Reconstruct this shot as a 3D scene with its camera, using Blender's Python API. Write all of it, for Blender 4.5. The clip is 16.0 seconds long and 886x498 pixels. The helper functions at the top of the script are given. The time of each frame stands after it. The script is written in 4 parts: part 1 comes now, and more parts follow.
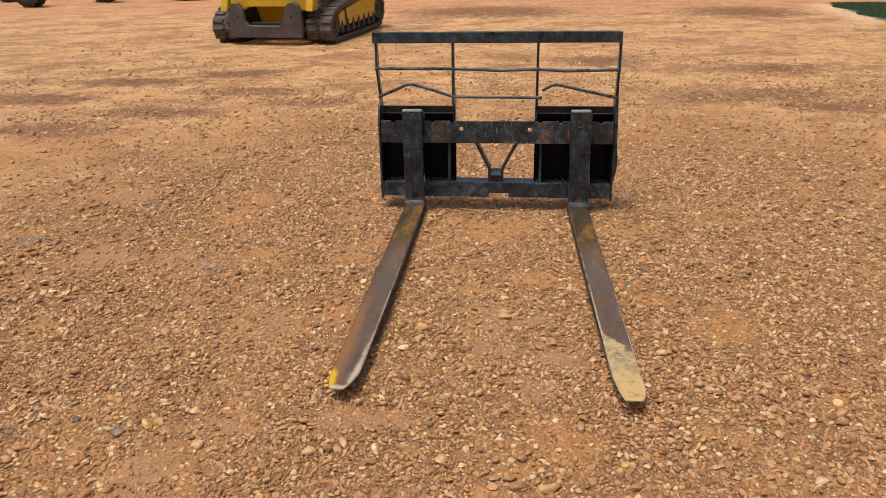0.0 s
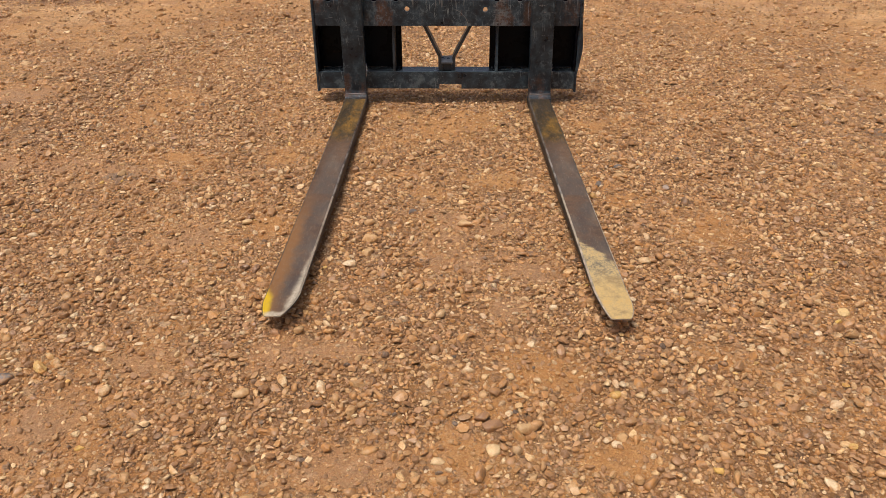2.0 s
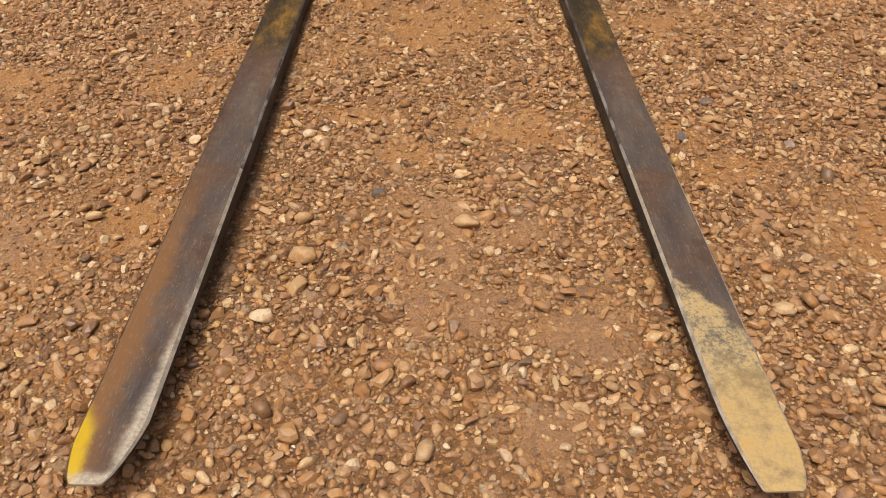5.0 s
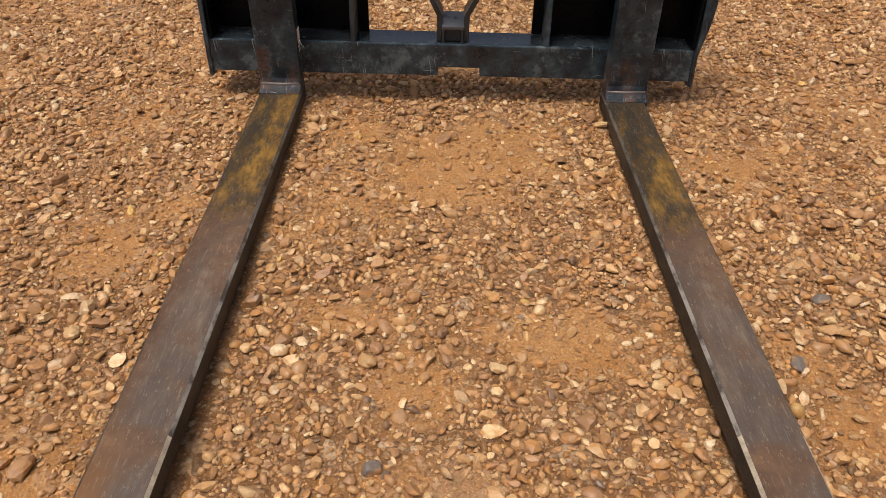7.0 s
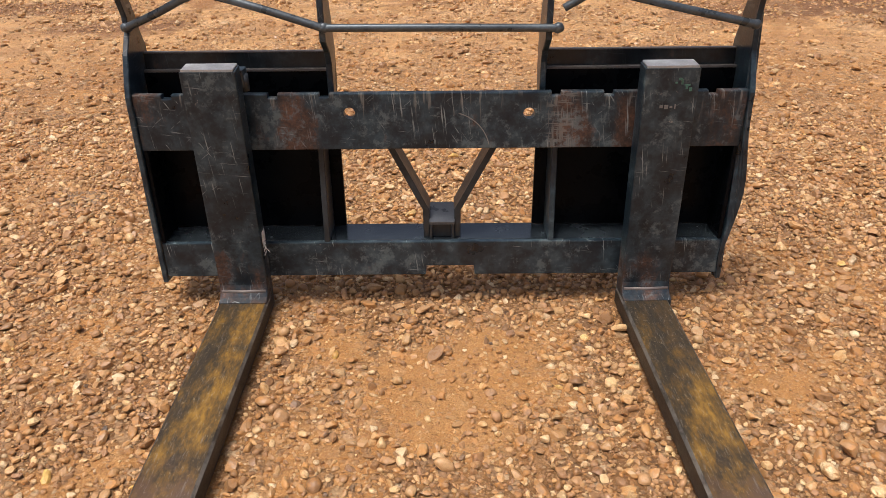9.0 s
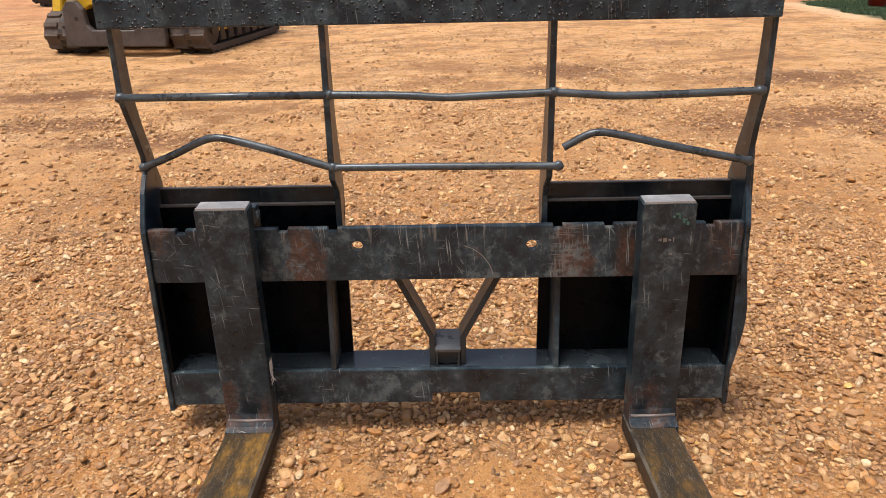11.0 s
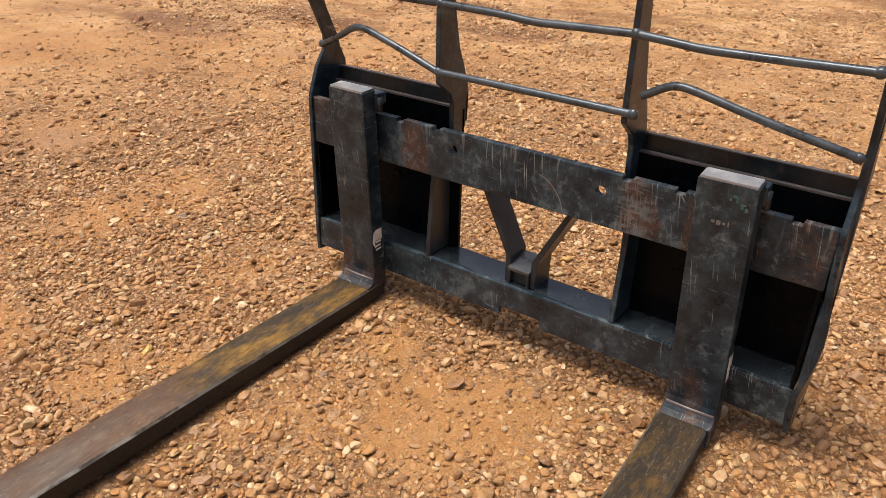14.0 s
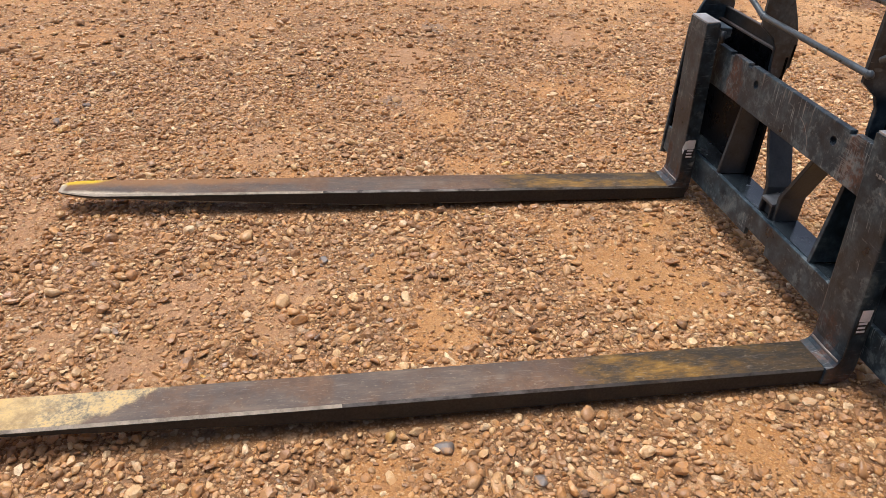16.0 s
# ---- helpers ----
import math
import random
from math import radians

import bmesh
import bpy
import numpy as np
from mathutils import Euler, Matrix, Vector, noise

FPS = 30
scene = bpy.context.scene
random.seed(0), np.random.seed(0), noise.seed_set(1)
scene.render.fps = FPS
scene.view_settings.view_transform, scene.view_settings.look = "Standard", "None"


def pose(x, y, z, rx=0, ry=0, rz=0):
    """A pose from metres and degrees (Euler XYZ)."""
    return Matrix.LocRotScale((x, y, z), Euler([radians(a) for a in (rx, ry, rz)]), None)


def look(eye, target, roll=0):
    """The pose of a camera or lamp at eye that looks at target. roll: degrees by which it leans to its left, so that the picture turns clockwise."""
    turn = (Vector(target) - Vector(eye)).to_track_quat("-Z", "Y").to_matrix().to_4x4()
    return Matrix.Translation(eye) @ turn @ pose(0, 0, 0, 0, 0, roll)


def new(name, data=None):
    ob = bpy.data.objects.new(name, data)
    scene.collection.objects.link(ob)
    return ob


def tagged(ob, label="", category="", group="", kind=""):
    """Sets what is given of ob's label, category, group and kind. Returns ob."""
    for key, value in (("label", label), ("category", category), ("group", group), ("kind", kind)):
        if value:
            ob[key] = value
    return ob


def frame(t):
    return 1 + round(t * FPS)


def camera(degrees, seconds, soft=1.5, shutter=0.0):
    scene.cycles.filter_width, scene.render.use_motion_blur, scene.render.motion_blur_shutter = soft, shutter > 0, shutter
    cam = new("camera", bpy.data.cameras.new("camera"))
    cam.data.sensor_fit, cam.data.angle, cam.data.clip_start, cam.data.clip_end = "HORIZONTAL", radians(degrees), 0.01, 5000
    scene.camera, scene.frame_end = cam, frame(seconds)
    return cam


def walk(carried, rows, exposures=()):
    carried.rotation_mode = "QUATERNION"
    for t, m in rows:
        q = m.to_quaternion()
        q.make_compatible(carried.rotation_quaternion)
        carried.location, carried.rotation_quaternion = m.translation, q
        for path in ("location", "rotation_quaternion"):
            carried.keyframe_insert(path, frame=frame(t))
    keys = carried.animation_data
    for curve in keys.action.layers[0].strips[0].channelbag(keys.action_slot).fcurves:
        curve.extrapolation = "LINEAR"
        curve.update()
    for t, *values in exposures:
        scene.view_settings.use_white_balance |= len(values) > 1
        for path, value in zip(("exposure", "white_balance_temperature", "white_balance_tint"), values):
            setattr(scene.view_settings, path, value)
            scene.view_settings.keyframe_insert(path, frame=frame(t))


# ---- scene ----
import collections

cam = camera(60.7, 16.0, soft=0.5)
PATH = [
    (0, (0.134, -3.82, 1.372), (-0.064, -1.986, 0.599), -1.1),
    (0.5, (0.062, -3.814, 1.36), (-0.043, -1.986, 0.555), -0.7),
    (1, (0.058, -3.816, 1.355), (-0.004, -2.01, 0.499), -0.6),
    (1.5, (0.043, -3.746, 1.285), (-0.009, -1.97, 0.365), -0.6),
    (2, (0.067, -3.471, 1.209), (0.026, -1.742, 0.204), -0.3),
    (2.5, (0.066, -3.175, 1.158), (0.045, -1.504, 0.06), 0.1),
    (3, (0.002, -2.914, 1.121), (0.011, -1.304, -0.065), 0.7),
    (3.2, (-0.025, -2.842, 1.11), (0.001, -1.252, -0.103), 1.2),
    (5.3, (0.044, -2.31, 0.93), (0.046, -0.803, -0.385), 0.7),
    (5.5, (0.038, -2.249, 0.925), (0.04, -0.738, -0.385), 0.7),
    (6, (0.004, -2.061, 0.906), (0.012, -0.532, -0.382), 1.2),
    (6.5, (-0.028, -1.913, 0.896), (-0.015, -0.367, -0.372), 1.7),
    (7, (0.005, -1.776, 0.908), (-0.004, -0.206, -0.33), 1.3),
    (7.5, (0.03, -1.64, 0.895), (0.006, -0.04, -0.304), 0.8),
    (8, (0.032, -1.518, 0.883), (0.003, 0.127, -0.254), 0.1),
    (8.5, (0.019, -1.446, 0.895), (-0.002, 0.245, -0.173), -0.4),
    (9, (0.016, -1.424, 0.923), (0.007, 0.323, -0.051), -0.6),
    (9.5, (0.016, -1.432, 0.938), (0.015, 0.375, 0.08), -0.6),
    (10, (0.011, -1.431, 0.966), (0.014, 0.41, 0.185), -0.8),
    (10.2, (0.013, -1.427, 0.977), (0.011, 0.425, 0.222), -0.9),
    (12.3, (0.02, -1.372, 1.004), (-0.138, 0.477, 0.26), -1.4),
    (12.5, (0.046, -1.359, 1.004), (-0.179, 0.476, 0.241), -1.3),
    (13, (0.254, -1.379, 1.041), (-0.203, 0.381, 0.208), -0.7),
    (13.5, (0.489, -1.355, 1.05), (-0.243, 0.278, 0.156), -0.0),
    (14, (0.722, -1.268, 1.031), (-0.308, 0.156, 0.077), 0.6),
    (14.5, (0.936, -1.276, 1.031), (-0.369, -0.139, 0.029), 1.6),
    (15, (1.14, -1.249, 1.019), (-0.383, -0.478, -0.023), 2.3),
    (15.5, (1.32, -1.149, 1.024), (-0.316, -0.683, -0.029), 2.6),
    (16, (1.59, -1.098, 1.066), (-0.091, -0.815, 0.019), 2.9),
]
walk(cam, [(t, look(eye, target, roll)) for t, eye, target, roll in PATH],
     exposures=[(t, e, k, 13) for t, e, k in ((0.0, -0.14, 6500), (1.5, -0.14, 6450), (3.0, -0.22, 6400), (5.5, -0.24, 6650), (7.0, -0.16, 6650), (8.5, 0.02, 6400), (9.5, 0.21, 6400), (10.0, 0.24, 6450), (12.5, 0.22, 6550), (14.0, 0.16, 6600), (15.5, 0.18, 6300), (16.0, 0.18, 6050))])

# ---- world and light: high overcast, a broad soft sun ----
world = bpy.data.worlds.new("overcast_sky")
scene.world = world
world.use_nodes = True
wn, wl = world.node_tree.nodes, world.node_tree.links
sky = wn.new("ShaderNodeTexSky")
sky.sky_type = "NISHITA"
sky.sun_disc = False
SUN_EL, SUN_ROT = radians(74), radians(232)
sky.sun_elevation, sky.sun_rotation = SUN_EL, SUN_ROT
sky.air_density, sky.dust_density, sky.ozone_density = 0.8, 9.0, 0.6
wl.new(sky.outputs[0], wn["Background"].inputs["Color"])
wn["Background"].inputs["Strength"].default_value = 0.108

sun = new("sun", bpy.data.lights.new("sun", "SUN"))
sun.data.energy, sun.data.angle, sun.data.color = 2.0, radians(16), (1.0, 0.965, 0.91)
sun_way = Vector((math.sin(SUN_ROT) * math.cos(SUN_EL), math.cos(SUN_ROT) * math.cos(SUN_EL), math.sin(SUN_EL)))
sun.matrix_world = look(sun_way * 30, (0, 0, 0))


# ---- materials ----
class Nodes:
    """A short way to write node materials."""

    def __init__(self, name):
        self.mat = bpy.data.materials.new(name)
        self.mat.use_nodes = True
        self.tree = self.mat.node_tree
        self.bsdf = self.tree.nodes["Principled BSDF"]

    def add(self, kind, **values):
        node = self.tree.nodes.new(kind)
        for key, value in values.items():
            setattr(node, key, value)
        return node

    def link(self, a, b):
        self.tree.links.new(a, b)

    def coords(self, which="Object"):
        return self.add("ShaderNodeTexCoord").outputs[which]

    def noise(self, co, scale, detail=4.0, rough=0.55, stretch=None):
        if stretch:
            m = self.add("ShaderNodeMapping")
            m.inputs["Scale"].default_value = stretch
            self.link(co, m.inputs["Vector"])
            co = m.outputs[0]
        n = self.add("ShaderNodeTexNoise")
        n.inputs["Scale"].default_value, n.inputs["Detail"].default_value = scale, detail
        n.inputs["Roughness"].default_value = rough
        self.link(co, n.inputs["Vector"])
        return n.outputs["Fac"]

    def ramp(self, fac, stops):
        r = self.add("ShaderNodeValToRGB")
        while len(r.color_ramp.elements) < len(stops):
            r.color_ramp.elements.new(0.5)
        for e, (at, c) in zip(r.color_ramp.elements, stops):
            e.position, e.color = at, (*c, 1) if len(c) == 3 else c
        self.link(fac, r.inputs[0])
        return r.outputs[0]

    def step(self, fac, low, high, a=0.0, b=1.0):
        m = self.add("ShaderNodeMapRange")
        m.interpolation_type = "SMOOTHSTEP"
        for key, v in (("From Min", low), ("From Max", high), ("To Min", a), ("To Max", b)):
            m.inputs[key].default_value = v
        self.link(fac, m.inputs["Value"])
        return m.outputs[0]

    def math(self, op, a, b):
        m = self.add("ShaderNodeMath", operation=op)
        for i, v in enumerate((a, b)):
            if isinstance(v, (int, float)):
                m.inputs[i].default_value = v
            else:
                self.link(v, m.inputs[i])
        return m.outputs[0]

    def mix(self, fac, a, b, blend="MIX"):
        m = self.add("ShaderNodeMix", data_type="RGBA", blend_type=blend)
        for socket, v in ((m.inputs[0], fac), (m.inputs[6], a), (m.inputs[7], b)):
            if isinstance(v, (int, float)):
                socket.default_value = v
            elif isinstance(v, tuple):
                socket.default_value = (*v, 1)
            else:
                self.link(v, socket)
        return m.outputs[2]

    def xyz(self, co):
        s = self.add("ShaderNodeSeparateXYZ")
        self.link(co, s.inputs[0])
        return s.outputs

    def bump(self, height, strength, distance, below=None):
        b = self.add("ShaderNodeBump")
        b.inputs["Strength"].default_value, b.inputs["Distance"].default_value = strength, distance
        self.link(height, b.inputs["Height"])
        if below is not None:
            self.link(below, b.inputs["Normal"])
        return b.outputs[0]

    def done(self, color=None, rough=0.5, normal=None, metal=0.0, spec=0.5):
        for key, v in (("Base Color", color), ("Roughness", rough), ("Metallic", metal), ("Normal", normal), ("Specular IOR Level", spec)):
            if v is None:
                continue
            if isinstance(v, tuple):
                self.bsdf.inputs[key].default_value = (*v, 1)
            elif isinstance(v, (int, float)):
                self.bsdf.inputs[key].default_value = v
            else:
                self.link(v, self.bsdf.inputs[key])
        return self.mat


def plain(name, color, rough=0.6, metal=0.0, vary=0.25, scale=12.0, spec=0.5):
    n = Nodes(name)
    co = n.coords()
    f = n.noise(co, scale, 5)
    fine = n.noise(co, scale * 9, 3)
    dark = tuple(c * (1 - vary) for c in color)
    light = tuple(min(1, c * (1 + vary)) for c in color)
    c = n.ramp(n.math("ADD", n.math("MULTIPLY", f, 0.7), n.math("MULTIPLY", fine, 0.3)), [(0.3, dark), (0.7, light)])
    return n.done(c, n.step(f, 0.3, 0.7, rough - 0.1, rough + 0.1), n.bump(fine, 0.2, 0.002), metal, spec)


CLAY = (0.445, 0.208, 0.058)
CLAY_DARK = (0.33, 0.150, 0.050)
CLAY_PALE = (0.57, 0.310, 0.115)


def ground_material():
    """Damp orange clay, greyer silt, crevice shade coloured in where gravel is bedded, drier out on the yard and paled
    for its sheen.
    """
    n = Nodes("clay_and_gravel")
    co = n.coords()
    gravel = n.add("ShaderNodeAttribute", attribute_name="gravel").outputs["Fac"]
    silt = n.add("ShaderNodeAttribute", attribute_name="silt").outputs["Fac"]
    x, y, z = n.xyz(co)
    big = n.noise(co, 0.8, 5, 0.6)
    mid = n.noise(co, 5.0, 6, 0.65)
    blotch = n.noise(co, 17.0, 6, 0.70)
    fine = n.noise(co, 70.0, 6, 0.72)
    grit = n.noise(co, 260.0, 4, 0.7)
    base = n.ramp(n.math("ADD", n.math("MULTIPLY", big, 0.40), n.math("MULTIPLY", n.math("ADD", mid, blotch), 0.30)),
                  [(0.36, CLAY_DARK), (0.46, CLAY), (0.57, (0.49, 0.255, 0.088)), (0.66, CLAY_PALE)])
    base = n.mix(n.math("MULTIPLY", silt, n.step(blotch, 0.35, 0.6, 0.5, 0.95)), base, n.ramp(fine, [(0.35, (0.28, 0.155, 0.075)), (0.55, (0.42, 0.240, 0.120)), (0.72, (0.53, 0.325, 0.175))]))
    # dark bed colour under thick gravel paints the shade of the gaps between stones
    base = n.mix(n.math("MULTIPLY", n.step(n.math("ADD", gravel, n.math("MULTIPLY", n.math("SUBTRACT", blotch, 0.5), 1.6)), 0.30, 1.0), 0.72), base, (0.098, 0.045, 0.017))
    base = n.mix(n.step(fine, 0.50, 0.66, 0.0, 0.55), base, (0.36, 0.160, 0.055))
    base = n.mix(n.step(grit, 0.36, 0.48, 0.55, 0.0), base, (0.25, 0.115, 0.042))
    base = n.mix(n.step(grit, 0.55, 0.66, 0.0, 0.5), base, (0.76, 0.51, 0.26))
    out = n.math("SQRT", n.math("ADD", n.math("POWER", n.math("MULTIPLY", x, 0.6), 2.0), n.math("POWER", n.math("MAXIMUM", n.math("ADD", y, 0.6), 0.0), 2.0)), 0.0)
    yard = n.step(n.math("ADD", out, n.math("MULTIPLY", n.math("SUBTRACT", big, 0.5), 5.0)), 1.5, 4.4)
    # dry yard, paled for its grazing sheen, crossed by damp wheel tracks and scuffed clods
    turned = n.add("ShaderNodeMapping")
    turned.inputs["Rotation"].default_value = (0, 0, -0.32)
    n.link(co, turned.inputs["Vector"])
    track = n.noise(turned.outputs[0], 1.3, 9, 0.74, (0.75, 1.15, 1.0))
    lumps = n.noise(co, 6.5, 8, 0.76)
    pale = n.ramp(n.noise(co, 2.6, 7, 0.7), [(0.35, (0.54, 0.28, 0.105)), (0.48, (0.78, 0.455, 0.190)), (0.62, (0.90, 0.575, 0.290))])
    # sheen of ground seen at a low angle, mixed in as paler colour
    base = n.mix(n.math("MULTIPLY", yard, 0.85), base, pale)
    base = n.mix(n.math("MULTIPLY", n.step(track, 0.40, 0.52, 0.80, 0.0), yard), base, (0.34, 0.155, 0.058))
    base = n.mix(n.math("MULTIPLY", n.step(lumps, 0.38, 0.48, 0.75, 0.0), yard), base, (0.36, 0.165, 0.062))
    base = n.mix(n.math("MULTIPLY", n.step(lumps, 0.54, 0.63, 0.0, 0.5), yard), base, (0.88, 0.63, 0.38))
    # redder earth at the far edge
    base = n.mix(n.math("MULTIPLY", n.step(n.math("ADD", y, n.math("MULTIPLY", n.math("SUBTRACT", big, 0.5), 6.0)), 9.0, 11.5), n.step(lumps, 0.35, 0.6, 0.8, 0.35)), base, (0.62, 0.275, 0.130))
    # scuffs of darker, damper earth
    for cx, cy, rx, ry in ((2.4, 3.12, 0.55, 0.30), (1.75, 2.95, 0.35, 0.18), (3.9, 10.4, 1.0, 0.9), (2.75, 4.5, 0.5, 0.35), (-3.85, 3.7, 0.75, 0.22), (-2.9, 4.2, 0.5, 0.25), (-4.4, 2.85, 0.6, 0.25),
                           (-3.0, 2.3, 0.6, 0.2), (-2.4, 3.25, 0.45, 0.2), (-3.5, 1.66, 0.55, 0.2), (-1.7, 2.75, 0.4, 0.2), (2.7, 2.6, 0.5, 0.2), (-0.5, 10.8, 1.5, 1.0), (1.0, 5.0, 0.5, 0.4)):
        d = n.math("SQRT", n.math("ADD", n.math("POWER", n.math("DIVIDE", n.math("SUBTRACT", x, cx), rx), 2.0), n.math("POWER", n.math("DIVIDE", n.math("SUBTRACT", y, cy), ry), 2.0)), 0.0)
        d = n.math("ADD", d, n.math("MULTIPLY", n.math("SUBTRACT", lumps, 0.5), 3.0))
        base = n.mix(n.step(d, 0.5, 1.4, 0.95, 0.0), base, (0.25, 0.110, 0.042))
    # a bleached strip and turf at the far corner
    border = n.math("ADD", n.math("SUBTRACT", x, n.math("MULTIPLY", y, 0.05)), n.math("MULTIPLY", n.math("SUBTRACT", lumps, 0.5), 0.5))
    beyond = n.math("MULTIPLY", n.step(y, 8.3, 9.2), n.step(y, 11.4, 12.0, 1.0, 0.0))
    base = n.mix(n.math("MULTIPLY", n.step(border, 4.6, 5.0, 0.0, 0.8), beyond), base, (0.86, 0.62, 0.38))
    base = n.mix(n.math("MULTIPLY", n.step(border, 5.15, 5.25), beyond), base, (0.060, 0.095, 0.045))
    # gravel too small or too far off to be laid stone by stone, at three sizes
    far = n.math("MAXIMUM", n.math("MULTIPLY", n.step(gravel, 0.10, 0.60, 0.20, 0.9), n.step(yard, 0.0, 1.0, 1.0, 0.55)), n.math("MULTIPLY", yard, n.step(lumps, 0.42, 0.58, 0.10, 0.45)))
    heights, color = None, base
    for scale, most in ((130.0, 0.8), (62.0, 0.9), (26.0, 0.6)):
        vo = n.add("ShaderNodeTexVoronoi")
        vo.inputs["Scale"].default_value = scale
        vo.inputs["Randomness"].default_value = 1.0
        n.link(co, vo.inputs["Vector"])
        r, g, _ = n.xyz(vo.outputs["Color"])
        cell = n.ramp(r, [(0.0, (0.13, 0.085, 0.055)), (0.25, (0.31, 0.175, 0.090)), (0.6, (0.48, 0.295, 0.155)), (0.85, (0.62, 0.42, 0.225)), (1.0, (0.80, 0.62, 0.40))])
        there = n.math("MULTIPLY", n.math("MULTIPLY", n.step(g, 0.35, 0.45), n.step(vo.outputs["Distance"], 0.34, 0.52, 1.0, 0.0)), n.math("MULTIPLY", far, most))
        color = n.mix(n.math("MULTIPLY", there, 0.85), color, cell)
        lump = n.math("MULTIPLY", there, n.step(vo.outputs["Distance"], 0.0, 0.55, 1.0, 0.3))
        lump = n.math("MULTIPLY", lump, min(1.4, 42.0 / scale))
        heights = lump if heights is None else n.math("ADD", heights, lump)
    # damp stains
    wet = None
    for cx, cy, rad in ((-1.23, -0.85, 0.085), (-2.3, -0.55, 0.14), (1.9, -0.35, 0.10), (-1.05, 0.55, 0.12)):
        d = n.math("SQRT", n.math("ADD", n.math("POWER", n.math("SUBTRACT", x, cx), 2.0), n.math("POWER", n.math("MULTIPLY", n.math("SUBTRACT", y, cy), 1.7), 2.0)), 0.0)
        spot = n.step(n.math("ADD", d, n.math("MULTIPLY", n.math("SUBTRACT", fine, 0.5), 0.12)), rad * 0.5, rad, 0.6, 0.0)
        wet = spot if wet is None else n.math("MAXIMUM", wet, spot)
    color = n.mix(wet, color, (0.20, 0.145, 0.10))
    nrm = n.bump(heights, 1.0, 0.012, n.bump(n.math("MULTIPLY", lumps, yard), 1.0, 0.04))
    nrm = n.bump(blotch, 0.8, 0.012, nrm)
    nrm = n.bump(fine, 0.8, 0.007, nrm)
    nrm = n.bump(grit, 0.6, 0.002, nrm)
    rough = n.mix(wet, n.step(mid, 0.3, 0.7, 0.50, 0.75), (0.3, 0.3, 0.3))
    return n.done(color, rough, nrm, 0.0, 0.4)


def stone_material():
    """River stones: tan, brown, pinkish, cream and a few grey ones, with clay left on them."""
    n = Nodes("river_gravel")
    co = n.coords()
    at = n.add("ShaderNodeAttribute", attribute_name="tint").outputs["Fac"]
    tone = n.ramp(at, [
        (0.0, (0.090, 0.086, 0.080)), (0.012, (0.180, 0.130, 0.090)), (0.05, (0.270, 0.150, 0.072)), (0.22, (0.320, 0.175, 0.080)), (0.36, (0.420, 0.240, 0.115)), (0.50, (0.550, 0.325, 0.155)),
        (0.62, (0.670, 0.425, 0.195)), (0.74, (0.420, 0.240, 0.105)), (0.84, (0.770, 0.525, 0.250)), (0.92, (0.860, 0.640, 0.345)), (0.985, (0.860, 0.700, 0.450)), (1.0, (0.780, 0.500, 0.110))])
    other = n.add("ShaderNodeTexWhiteNoise", noise_dimensions="1D")
    n.link(n.math("MULTIPLY", at, 977.0), other.inputs["W"])
    r1, r2, r3 = n.xyz(other.outputs["Color"])
    tone = n.mix(n.step(r1, 0.80, 1.0, 0.0, 0.45), tone, (0.470, 0.260, 0.150))
    tone = n.mix(n.step(r2, 0.35, 1.0, 0.0, 0.50), tone, (0.200, 0.105, 0.050))
    patch = n.noise(co, 60.0, 4, 0.6)
    fine = n.noise(co, 420.0, 4, 0.65)
    speckle = n.mix(n.step(fine, 0.40, 0.72, 0.0, 0.30), tone, (0.26, 0.150, 0.080))
    clay = n.math("MULTIPLY", n.step(patch, 0.43, 0.60, 0.14, 0.80), n.step(r3, 0.20, 0.75, 0.25, 1.0))
    dusty = n.mix(clay, speckle, (0.53, 0.252, 0.072))
    rugged = n.noise(co, 110.0, 4, 0.6)
    nrm = n.bump(fine, 0.35, 0.0012, n.bump(rugged, 0.5, 0.0035))
    return n.done(dusty, n.math("ADD", n.step(patch, 0.3, 0.7, 0.24, 0.46), n.math("MULTIPLY", clay, 0.15)), nrm, 0.0, 0.5)


def strokes(n, co, angle, across, along, low, high):
    """Separate thin strokes in the plane of x and z, lying at an angle in degrees."""
    m = n.add("ShaderNodeMapping", vector_type="TEXTURE")
    m.inputs["Rotation"].default_value = (0, radians(angle), 0)
    n.link(co, m.inputs["Vector"])
    return n.step(n.noise(m.outputs[0], 1.0, 2.0, 0.5, (along, 12.0, across)), low, high)


